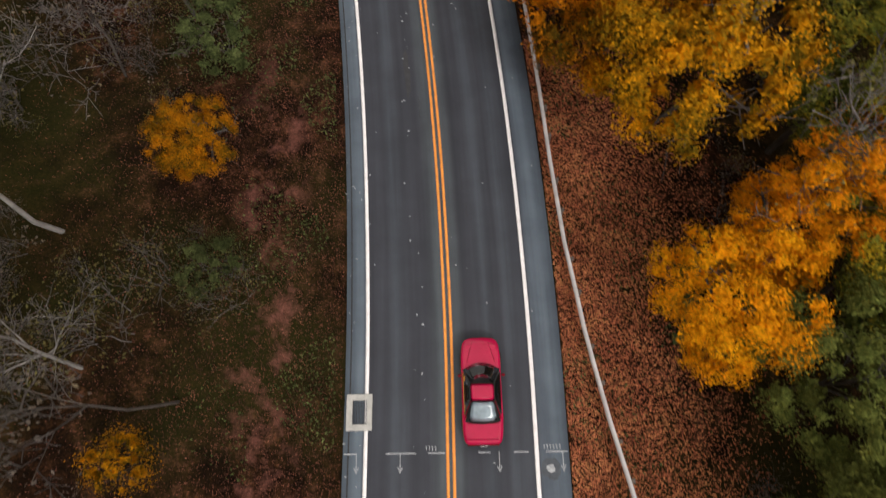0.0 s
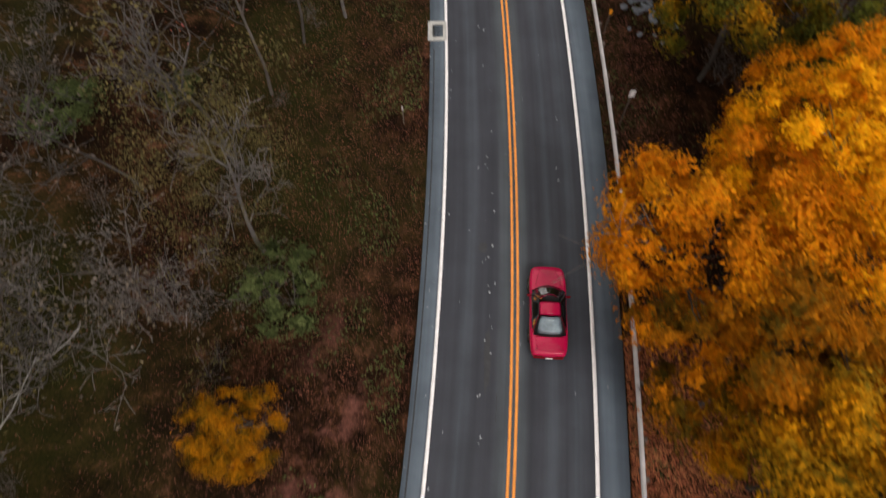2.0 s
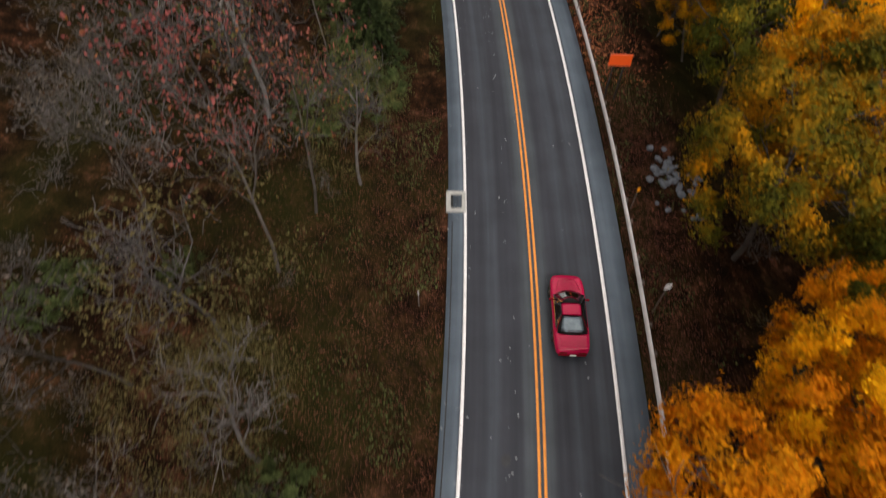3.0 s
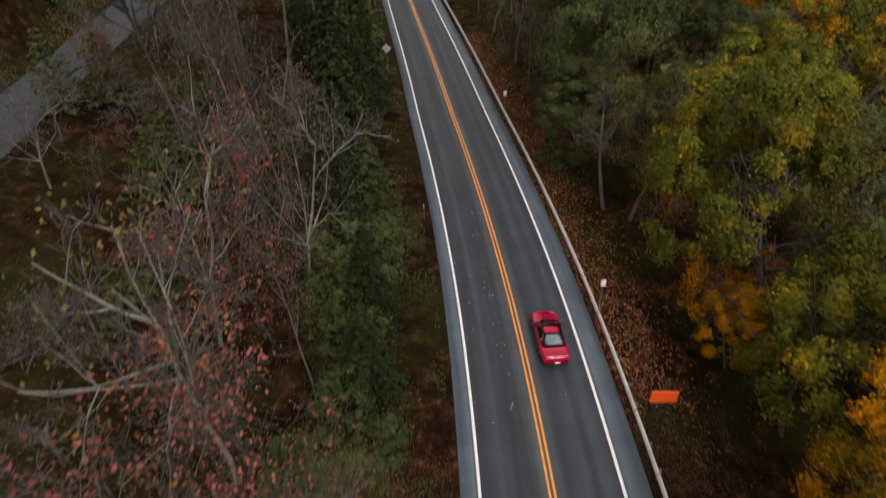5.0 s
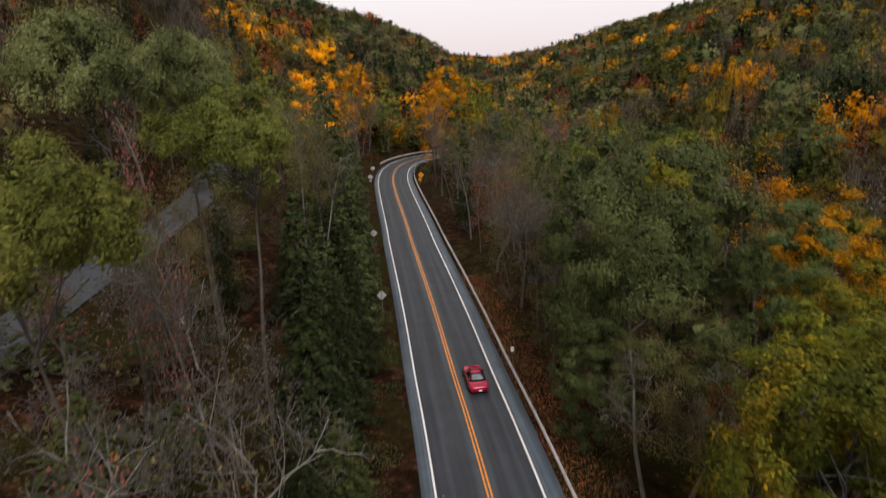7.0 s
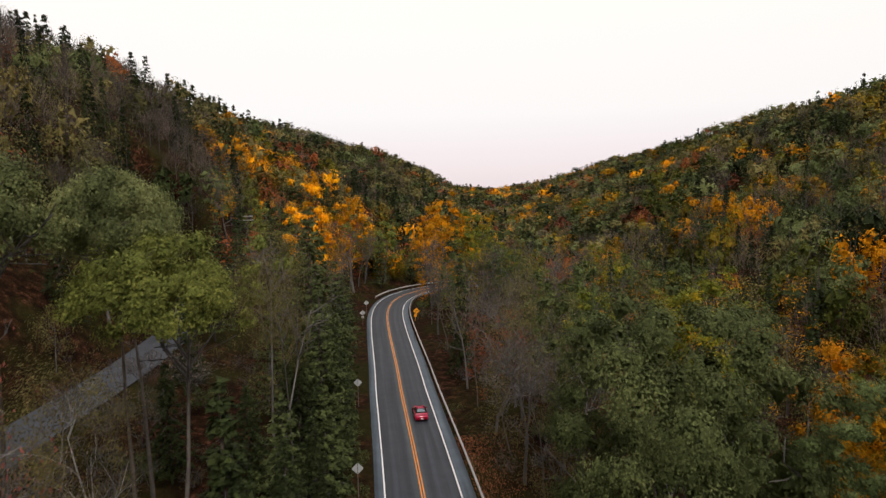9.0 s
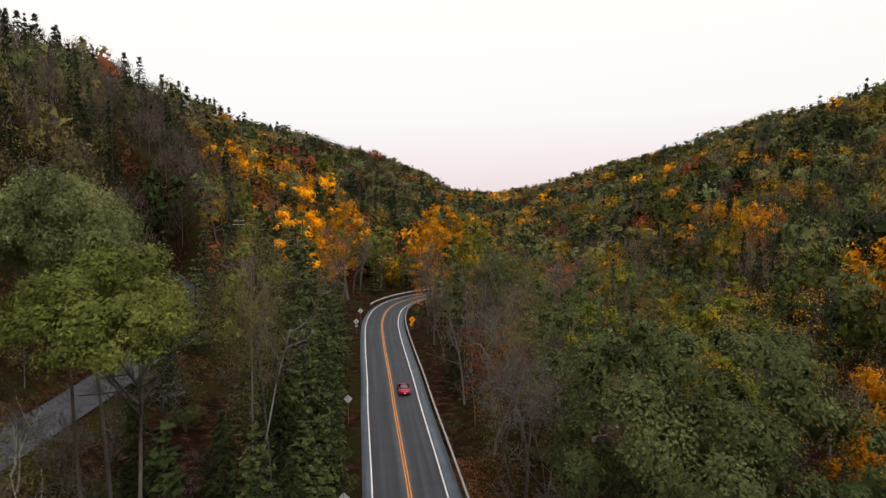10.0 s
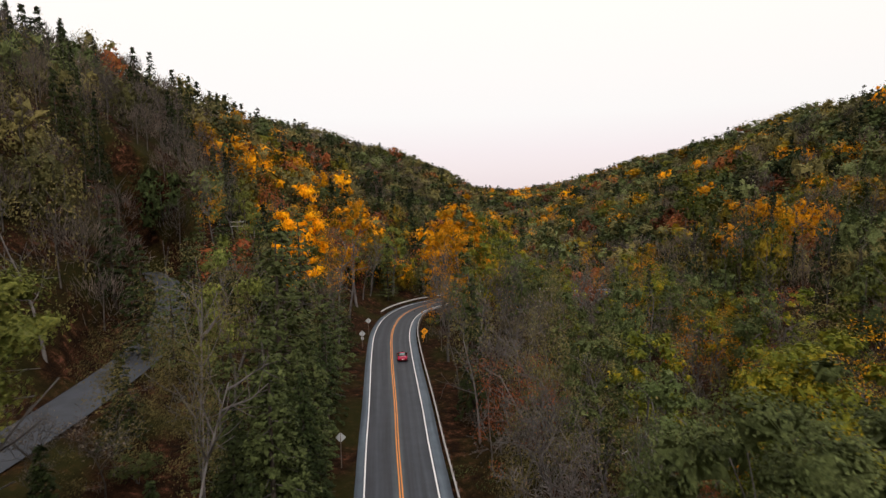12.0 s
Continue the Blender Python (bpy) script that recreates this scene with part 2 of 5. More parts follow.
M_GROUND, M_ASPHALT = ground_material(), asphalt_material()
M_OLDROAD = plain("old_grey_road", (0.038, 0.042, 0.054), 0.85, vary=0.3, scale=0.4, bump=0.4)
M_WHITE = plain("white_road_paint", (0.86, 0.83, 0.84), 0.6, vary=0.12, scale=2.5)
M_YELLOW = plain("orange_yellow_road_paint", (0.80, 0.29, 0.05), 0.6, vary=0.14, scale=2.5)
M_CHALK = plain("faded_white_paint", (0.36, 0.37, 0.39), 0.8, vary=0.4, scale=5)
M_OLDPATCH = plain("worn_round_patch", (0.066, 0.074, 0.088), 0.8, vary=0.25, scale=4, bump=0.3)
M_TAR = plain("tar_seal", (0.016, 0.016, 0.019), 0.5, vary=0.3, scale=3)
M_PATCH = plain("dark_asphalt_patch", (0.034, 0.034, 0.038), 0.75, vary=0.25, scale=3, bump=0.3)
M_CONCRETE = plain("pale_concrete", (0.42, 0.41, 0.39), 0.9, vary=0.2, scale=4, bump=0.3)
M_IRON = plain("cast_iron", (0.05, 0.05, 0.055), 0.55, 0.7, vary=0.3)
M_STEEL = plain("galvanised_steel", (0.52, 0.49, 0.49), 0.6, 0.15, vary=0.18, scale=1.5)
M_POST = plain("weathered_post", (0.13, 0.10, 0.085), 0.85, vary=0.3, scale=5)
M_SIGNBACK = plain("bare_aluminium", (0.50, 0.51, 0.52), 0.55, 0.3, vary=0.12)
M_ORANGE = plain("orange_sign_sheeting", (0.85, 0.10, 0.012), 0.45, vary=0.08)
M_AMBER = plain("amber_sign_sheeting", (0.95, 0.36, 0.008), 0.45, vary=0.08)
M_BLACK = plain("black_paint", (0.015, 0.015, 0.016), 0.5, vary=0.2)
M_REFLECT = plain("white_marker", (0.80, 0.78, 0.77), 0.5, vary=0.08)
M_STONE = plain("grey_stone", (0.13, 0.14, 0.165), 0.85, vary=0.35, scale=2, bump=0.6)
M_CARRED = plain("red_car_paint", (0.44, 0.003, 0.052), 0.25, 0.0, vary=0.05, scale=3, coat=0.5)
M_CARRED.node_tree.nodes["Principled BSDF"].inputs["Specular IOR Level"].default_value = 0.25
M_DARKRED = plain("dark_red_trim", (0.15, 0.003, 0.010), 0.75, vary=0.08)
M_DARKRED.node_tree.nodes["Principled BSDF"].inputs["Specular IOR Level"].default_value = 0.08
M_TYRE = plain("tyre_rubber", (0.02, 0.02, 0.02), 0.85, vary=0.2)
M_RIM = plain("alloy_rim", (0.5, 0.5, 0.52), 0.3, 0.9, vary=0.05)
M_TAIL = plain("red_lamp_lens", (0.12, 0.004, 0.006), 0.6, vary=0.05)
M_TAIL.node_tree.nodes["Principled BSDF"].inputs["Specular IOR Level"].default_value = 0.1
M_PLATE = plain("white_plate", (0.8, 0.78, 0.76), 0.4, vary=0.03)


def car_glass(name, colour, rough=0.03):
    m, N, L, B = nodes_of(name)
    B.inputs["Base Color"].default_value = (*colour, 1)
    B.inputs["Roughness"].default_value, B.inputs["IOR"].default_value = rough, 1.52
    B.inputs["Transmission Weight"].default_value = 0.3
    return m


M_GLASS = car_glass("tinted_glass", (0.006, 0.007, 0.008))
# rear pane: reflected sky is put into its pale base colour
M_REARGLASS_SKY = plain("rear_glass_sky_sheen", (0.27, 0.34, 0.39), 0.1, 0.0, vary=0.3, scale=2.0, coat=1.0)
M_CABIN = plain("dark_cabin", (0.03, 0.03, 0.032), 0.8, vary=0.2)


# ---- mesh helpers ----
def part(name, bm, material, parent=None, label=""):
    me = bpy.data.meshes.new(name)
    bm.to_mesh(me)
    bm.free()
    me.materials.append(material)
    ob = new(name, me)
    if parent:
        ob.parent = parent
    if label:
        ob["label"] = label
    return ob


def box(bm, cx, cy, cz, sx, sy, sz, bevel=0.0, m=None):
    v = bmesh.ops.create_cube(bm, size=1.0)["verts"]
    t = Matrix.Translation((cx, cy, cz)) @ Matrix.Diagonal((sx, sy, sz, 1))
    bmesh.ops.transform(bm, matrix=(m or Matrix()) @ t, verts=v)
    if bevel:
        es = list({e for q in v for e in q.link_edges})
        bmesh.ops.bevel(bm, geom=es, offset=bevel, segments=1, affect="EDGES")


def cyl(bm, p0, p1, r0, r1, n=8):
    a, b = Vector(p0), Vector(p1)
    q = (b - a).to_track_quat("Z", "Y").to_matrix()
    rings = []
    for c, r in ((a, r0), (b, r1)):
        rings.append([bm.verts.new(c + q @ Vector((r * math.cos(2 * math.pi * i / n), r * math.sin(2 * math.pi * i / n), 0))) for i in range(n)])
    for i in range(n):
        j = (i + 1) % n
        bm.faces.new((rings[0][i], rings[0][j], rings[1][j], rings[1][i]))
    bm.faces.new(rings[0][::-1])
    bm.faces.new(rings[1])


def empty(name, m=None):
    ob = new(name)
    ob.matrix_basis = m or Matrix()
    return ob


def np_mesh(name, V, F, material, smooth=False):
    """A mesh from arrays of places and of faces with one count of corners."""
    me = bpy.data.meshes.new(name)
    V, F = np.asarray(V, dtype=np.float32), np.asarray(F, dtype=np.int32)
    k = F.shape[1]
    me.vertices.add(len(V))
    me.vertices.foreach_set("co", V.ravel())
    me.loops.add(F.size)
    me.loops.foreach_set("vertex_index", F.ravel())
    me.polygons.add(len(F))
    me.polygons.foreach_set("loop_start", np.arange(0, F.size, k, dtype=np.int32))
    if smooth:
        me.polygons.foreach_set("use_smooth", np.ones(len(F), dtype=bool))
    me.update(calc_edges=True)
    me.materials.append(material)
    return me


# ---- the road's line ----
CENTRE = [(4.0, -140), (2.6, -110), (1.4, -80), (0.7, -55), (0.3, -34), (0.2, -24), (0.03, -14), (-0.22, -4), (-0.39, 6), (-0.95, 16), (-1.96, 26), (-3.38, 36), (-5.17, 46), (-7.35, 56), (-9.94, 66), (-12.83, 76),
          (-15.91, 86), (-18.93, 96), (-22.05, 106), (-25.24, 116), (-28.44, 126), (-31.52, 136), (-34.7, 146), (-37.9, 156), (-41.0, 166), (-43.9, 176), (-46.1, 186),
          (-47.1, 195), (-46.3, 204), (-43.0, 212), (-37.5, 218), (-29, 223), (-18, 227), (-5, 231), (10, 236), (26, 243)]


def catmull(pts, step):
    out = []
    P = [np.array(p, float) for p in pts]
    for i in range(1, len(P) - 2):
        a, b, c, d = P[i - 1:i + 3]
        n = max(2, int(np.linalg.norm(c - b) / step))
        for j in range(n):
            u = j / n
            out.append(b + 0.5 * u * (c - a + u * (2 * a - 5 * b + 4 * c - d + u * (3 * (b - c) + d - a))))
    out.append(P[-2])
    return np.array(out)


LINE = catmull(CENTRE, 1.0)
BEND = int(np.argmax(LINE[:, 1]))
TAN = np.gradient(LINE, axis=0)
TAN /= np.linalg.norm(TAN, axis=1)[:, None]
NOR = np.stack([TAN[:, 1], -TAN[:, 0]], 1)  # to the right of the way
ARC = np.concatenate([[0], np.cumsum(np.linalg.norm(np.diff(LINE, axis=0), axis=1))])


def at_arc(s, off=0.0):
    """Place and heading at s metres along the road, off metres to its right."""
    p = np.array([np.interp(s, ARC, LINE[:, k]) for k in (0, 1)])
    t = np.array([np.interp(s, ARC, TAN[:, k]) for k in (0, 1)])
    t /= np.linalg.norm(t)
    return p + off * np.array([t[1], -t[0]]), t


def arc_of_y(y):
    return float(np.interp(y, LINE[:BEND, 1], ARC[:BEND]))


LEFT_ROAD = [(-34, -140), (-36, -100), (-38, -60), (-40, -20), (-42, 5), (-45, 30), (-50.5, 60), (-56.5, 90), (-62, 117), (-71, 143), (-90, 172), (-108, 187), (-120, 194)]
LEFT_Z = [4.3, 4.3, 4.4, 4.5, 4.6, 4.8, 5.2, 6.0, 6.6, 7.5, 9.0, 11, 13]
LLINE = catmull(LEFT_ROAD, 2.0)
LZ = np.interp(LLINE[:, 1], [p[1] for p in LEFT_ROAD], LEFT_Z)


def smooth(a, b, x):
    t = np.clip((x - a) / (b - a), 0, 1)
    return t * t * (3 - 2 * t)


def wobble(x, y):
    return (np.sin(x * 0.31 + 1.3 * np.sin(y * 0.17)) + np.sin(y * 0.27 + 1.7 * np.sin(x * 0.13 + 2)) + 0.5 * np.sin(x * 0.9 + y * 0.7)) / 2.5


def ground_z(x, y):
    """Height of the ground: a valley with the road on its floor, a lane cut into the western slope."""
    x, y = np.atleast_1d(np.asarray(x, float)), np.atleast_1d(np.asarray(y, float))
    w, u = 0.988 * x + 0.156 * y, -0.156 * x + 0.988 * y
    w = w - 42 * smooth(250, 1200, u)  # the valley bends a little to the east
    h = np.interp(w, [-900, -300, -150, -95, -44, -36, -16, -7, 7, 14, 24, 46, 100, 200, 300, 420, 900],
                  [146, 114, 83, 50.5, 6.5, 5.0, 1.2, 0.1, 0.0, -1.6, -3.2, -3.6, 16.5, 54, 86, 104, 132])
    h = h * np.where(w > 0, 1.08 - 0.24 * smooth(330, 1150, u), 1.07 - 0.20 * smooth(130, 420, u))
    h = h * (1 - 0.9 * smooth(1250, 1700, u)) + 22 * smooth(300, 1100, u) * (1 - smooth(1250, 1500, u)) * (1 - 0.8 * smooth(30, 170, np.abs(w)))
    far = smooth(20, 80, np.abs(w))
    h = h + wobble(x, y) * 0.25 + far * 5 * np.sin(u * 0.021 + 0.6 * np.sin(w * 0.03)) * smooth(60, 160, np.abs(w))
    d = np.full(x.shape, 1e9)
    for i in range(0, len(LINE), 2):
        d = np.minimum(d, (x - LINE[i, 0]) ** 2 + (y - LINE[i, 1]) ** 2)
    d = np.sqrt(d)
    k = smooth(5.5, 15, d)
    h = h * k + (-0.07) * (1 - k)
    d2, z2 = np.full(x.shape, 1e9), np.zeros(x.shape)
    for i in range(0, len(LLINE), 2):
        q = (x - LLINE[i, 0]) ** 2 + (y - LLINE[i, 1]) ** 2
        z2 = np.where(q < d2, LZ[i], z2)
        d2 = np.minimum(d2, q)
    k = smooth(3.6, 10, np.sqrt(d2))
    return h * k + (z2 - 0.2) * (1 - k)


def gz(x, y):
    return float(ground_z(x, y)[0])


def build_ground():
    o = np.concatenate([np.arange(0, 34, 1.0), np.arange(34, 74, 2.0), np.arange(74, 110, 4.0), np.arange(110, 420, 15.0), np.arange(420, 1001, 80.0)])
    o = np.concatenate([-o[:0:-1], o])
    ys = np.concatenate([np.arange(-420, -40, 40.0), np.arange(-40, 232, 1.5), np.arange(232, 500, 9.0), np.arange(500, 2500, 60.0)])
    cx = np.interp(ys, [-420] + [p[1] for p in CENTRE[:28]] + [600, 2500], [40] + [p[0] for p in CENTRE[:28]] + [-95, -390])
    X = cx[:, None] + o[None, :]
    Y = np.repeat(ys[:, None], len(o), 1)
    Z = ground_z(X.ravel(), Y.ravel())
    n, k = len(ys), len(o)
    idx = np.arange(n * k).reshape(n, k)
    F = np.stack([idx[:-1, :-1], idx[:-1, 1:], idx[1:, 1:], idx[1:, :-1]], -1).reshape(-1, 4)
    me = np_mesh("ground", np.stack([X.ravel(), Y.ravel(), Z], 1), F, M_GROUND, True)
    off = X - np.interp(Y, LINE[:BEND, 1], LINE[:BEND, 0])
    bare = smooth(-10.2, -8.8, off) * (1 - smooth(-6.9, -5.9, off)) * (1 - smooth(14, 24, Y))
    me.attributes.new("bare", "FLOAT", "POINT").data.foreach_set("value", bare.ravel().astype(np.float32))
    tagged(new("ground", me), "brown forest floor covered with fallen leaves and moss", "ground", kind="structure")


def strip(name, line, offs, zs, material, uv=False, thick=0.0, s0=0, s1=None):
    """A ribbon along the road, with given offsets across and heights, closed below where thick."""
    line = line[s0:s1]
    tan = np.gradient(line, axis=0)
    tan /= np.linalg.norm(tan, axis=1)[:, None]
    nor = np.stack([tan[:, 1], -tan[:, 0]], 1)
    offs, zs = list(offs), list(zs)
    if thick:
        offs, zs = [offs[0]] + offs + [offs[-1]], [zs[0] - thick] + zs + [zs[-1] - thick]
    k, n = len(offs), len(line)
    V = np.zeros((n, k, 3))
    for j in range(k):
        V[:, j, :2] = line + nor * offs[j]
        V[:, j, 2] = zs[j]
    idx = np.arange(n * k).reshape(n, k)
    F = np.stack([idx[:-1, :-1], idx[:-1, 1:], idx[1:, 1:], idx[1:, :-1]], -1).reshape(-1, 4)
    me = np_mesh(name, V.reshape(-1, 3), F, material)
    if uv:
        arc = np.concatenate([[0], np.cumsum(np.linalg.norm(np.diff(line, axis=0), axis=1))])
        U = np.zeros((n, k, 2))
        U[:, :, 0], U[:, :, 1] = np.array(offs)[None, :], arc[:, None]
        lay = me.uv_layers.new(name="across")
        lay.data.foreach_set("uv", U.reshape(-1, 2)[F.ravel()].astype(np.float32).ravel())
    return new(name, me)


build_ground()
road = tagged(strip("road", LINE, (-4.5, -3.7, -1.8, 0, 1.8, 3.7, 4.88), (-0.03, 0.0, 0.02, 0.03, 0.02, 0.0, -0.03), M_ASPHALT, True, 0.15),
              "dark grey two-lane asphalt road with worn wheel tracks", "road", kind="structure")


def road_z(off):
    return float(np.interp(off, (-4.6, -3.7, -1.8, 0, 1.8, 3.7, 4.8), (-0.03, 0.0, 0.02, 0.03, 0.02, 0.0, -0.03)))


def marking(name, off, wide, material, label):
    zs = (road_z(off - wide / 2) + 0.006, road_z(off + wide / 2) + 0.006)
    return tagged(strip(name, LINE, (off - wide / 2, off + wide / 2), zs, material, thick=0.004), label, "road marking", kind="structure")


marking("road_marking_west", -3.55, 0.16, M_WHITE, "solid white painted edge line on the asphalt")
marking("road_marking_east", 3.55, 0.17, M_WHITE, "solid white painted edge line on the asphalt")
marking("road_marking_centre_west", -0.13, 0.13, M_YELLOW, "solid orange-yellow painted centre line")
marking("road_marking_centre_east", 0.13, 0.13, M_YELLOW, "solid orange-yellow painted centre line")
lane = strip("side_road", LLINE, (-3.2, -1.0, 1.0, 3.2), (0, 0.03, 0.03, 0), M_OLDROAD)
for v in lane.data.vertices:
    i = int(np.argmin((LLINE[:, 0] - v.co.x) ** 2 + (LLINE[:, 1] - v.co.y) ** 2))
    v.co.z += float(LZ[i])
tagged(lane, "narrow faded grey side road along the wooded slope", "road", kind="structure")


# ---- things on and beside the road ----
def frame_at(s, off, z=0.0):
    p, t = at_arc(s, off)
    return Matrix.Translation((p[0], p[1], z)) @ Matrix.Rotation(math.atan2(-t[0], t[1]), 4, "Z")


def at_xy(x, y, z=None, turn=0.0):
    return Matrix.Translation((x, y, gz(x, y) if z is None else z)) @ Matrix.Rotation(radians(turn), 4, "Z")


def storm_drain(m):
    top = empty("storm_drain", m)
    bm = bmesh.new()
    for cx, cy, sx, sy in ((-0.44, 0, 0.26, 1.5), (0.42, 0, 0.22, 1.5), (0, 0.62, 0.62, 0.26), (0, -0.62, 0.62, 0.26)):
        box(bm, cx, cy, 0.0, sx, sy, 0.09, 0.012)
    part("concrete_frame", bm, M_CONCRETE, top, "pale concrete surround")
    # black slab close under the bars, painted as the shade of the hollow
    bm = bmesh.new()
    box(bm, 0, 0, -0.055, 0.66, 1.0, 0.03)
    part("pit_shade", bm, M_BLACK, top, "black slab giving the shade of the hollow under the grate")
    for i in range(9):
        bm = bmesh.new()
        box(bm, -0.27 + i * 0.068, 0, 0.0, 0.013, 0.98, 0.05)
        part("grate_bar", bm, M_IRON, top, "dark worn iron bar")
    return tagged(top, "pale concrete storm drain with iron grate at road edge", "storm drain", group="storm drains")


d1 = storm_drain(frame_at(arc_of_y(1.72), -3.83, 0.02))
copy_thing(d1, frame_at(arc_of_y(38.4), -4.05, 0.02))


def flat_mark(name, polys, m, material, label, z=0.0):
    """Paint on the road, 4 mm thick, from outlines."""
    bm = bmesh.new()
    for poly in polys:
        lo_ = [bm.verts.new((x, y, z)) for x, y in poly]
        hi_ = [bm.verts.new((x, y, z + 0.004)) for x, y in poly]
        bm.faces.new(hi_)
        for i in range(len(poly)):
            j = (i + 1) % len(poly)
            bm.faces.new((lo_[i], lo_[j], hi_[j], hi_[i]))
    ob = part(name, bm, material)
    ob.matrix_basis = m
    return tagged(ob, label, "road marking", kind="structure")


def rect(cx, cy, sx, sy):
    return [(cx - sx / 2, cy - sy / 2), (cx + sx / 2, cy - sy / 2), (cx + sx / 2, cy + sy / 2), (cx - sx / 2, cy + sy / 2)]


ARROW = [rect(0, 0.1, 0.03, 0.75), [(-0.11, -0.1), (0, -0.34), (0.0, -0.26), (-0.08, -0.08)], [(0.11, -0.1), (0.08, -0.08), (0.0, -0.26), (0, -0.34)]]
s_joint = arc_of_y(0.0)
for off in (-3.92, -2.1, 2.0, 4.62):
    flat_mark("road_marking_arrow", ARROW, frame_at(s_joint - 0.42, off, road_z(off) + 0.006), M_CHALK, "faded white spray-painted survey arrow on asphalt")
for off, ln in ((-4.2, 0.5), (-2.1, 1.2), (-0.6, 0.7), (1.4, 0.5), (2.9, 0.6), (4.25, 1.15)):
    flat_mark("road_marking_joint", [rect(0, 0, ln, 0.05)], frame_at(s_joint + 0.03, off, road_z(off) + 0.005), M_CHALK, "faded white survey line across the asphalt")
for off, n in ((-0.75, 4), (4.2, 7)):
    bars = []
    for i in range(n):
        bars += [rect(0.13 * i - 0.065 * n, 0, 0.03, 0.17), rect(0.13 * i - 0.03 - 0.065 * n, 0.07, 0.07, 0.025)]
    flat_mark("road_marking_note", bars, frame_at(s_joint + 0.22, off, road_z(off) + 0.006), M_CHALK, "faded white spray-painted survey note")


def blob(rx, ry, seed, n=18):
    r = random.Random(seed)
    return [(rx * (0.8 + 0.4 * r.random()) * math.cos(2 * math.pi * i / n), ry * (0.8 + 0.4 * r.random()) * math.sin(2 * math.pi * i / n)) for i in range(n)]


flat_mark("road_patch_stain", [blob(0.22, 0.30, 1)], frame_at(arc_of_y(24.19), -1.55, 0.027), M_PATCH, "dark oil stain on the asphalt")
flat_mark("road_patch_long", [blob(0.14, 1.5, 2)], frame_at(arc_of_y(18.6), -1.22, 0.029), M_PATCH, "long dark tar patch in the lane")
flat_mark("road_patch_ring", [blob(0.42, 0.42, 3)], frame_at(arc_of_y(-0.63), 4.1, -0.005), M_OLDPATCH, "round dark patch in the shoulder")
flat_mark("road_patch_core", [blob(0.17, 0.17, 4)], frame_at(arc_of_y(-0.63), 4.1, 0.001), M_CHALK, "round grey plug in a dark patch")
r_crack = random.Random(5)
for y0, off0, ln in ((12.5, 1.0, 1.3), (10.8, 1.15, 0.7), (19.0, 0.95, 1.6), (16.5, -0.75, 1.2), (30, 1.2, 1.0)):
    pts = [(r_crack.uniform(-0.03, 0.03), ln * (i / 8 - 0.5)) for i in range(9)]
    poly = [(x - 0.012, y) for x, y in pts] + [(x + 0.012, y) for x, y in pts[::-1]]
    flat_mark("road_crack", [poly], frame_at(arc_of_y(y0), off0, road_z(off0) + 0.004), M_TAR, "thin dark tar-sealed crack in the asphalt")
# dark seam along the west shoulder
seam = strip("road_seam", LINE, (-4.30, -4.24), (road_z(-4.3) + 0.004, road_z(-4.24) + 0.004), M_TAR, s0=int(np.searchsorted(LINE[:BEND, 1], -9.0)), s1=int(np.searchsorted(LINE[:BEND, 1], 38.0)))
tagged(seam, "dark tar seam along the asphalt shoulder", "road marking", kind="structure")
# scattered pale crumbs and leaves on the asphalt
rc = random.Random(11)
bm = bmesh.new()
for i in range(230):
    s = rc.uniform(arc_of_y(-6), arc_of_y(70))
    off = rc.choice((rc.uniform(-4.5, 4.6), rc.uniform(-4.5, -3.2), rc.uniform(-1.6, -1.0)))
    p, t = at_arc(s, off)
    a, r = rc.uniform(0, 6.3), rc.uniform(0.02, 0.06)
    z = road_z(off) + 0.004
    vs = [bm.verts.new((p[0] + r * k * math.cos(a + q), p[1] + r * k * math.sin(a + q), z + h)) for q, k, h in ((0, 1.3, 0.01), (1.6, 0.6, 0.003), (3.1, 1.2, 0.012), (4.7, 0.7, 0.004))]
    bm.faces.new(vs)
tagged(part("leaf_scatter", bm, M_CHALK), "pale leaves and crumbs scattered on the asphalt", "leaves", kind="stuff")


# ---- steel guardrail ----
def rail_off(s):
    y = float(np.interp(s, ARC, LINE[:, 1]))
    return float(np.interp(y, (-30, -5, -1.5, 1.35, 4.6, 8.9, 13, 200), (13, 7.9, 7.15, 6.5, 5.9, 5.42, 5.25, 5.2)))


W_PROFILE = ((0.0, 0.44), (0.07, 0.475), (0.07, 0.525), (0.0, 0.565), (0.0, 0.605), (0.07, 0.645), (0.07, 0.695), (0.0, 0.74), (-0.055, 0.75), (-0.055, 0.73), (-0.03, 0.6), (-0.055, 0.45))


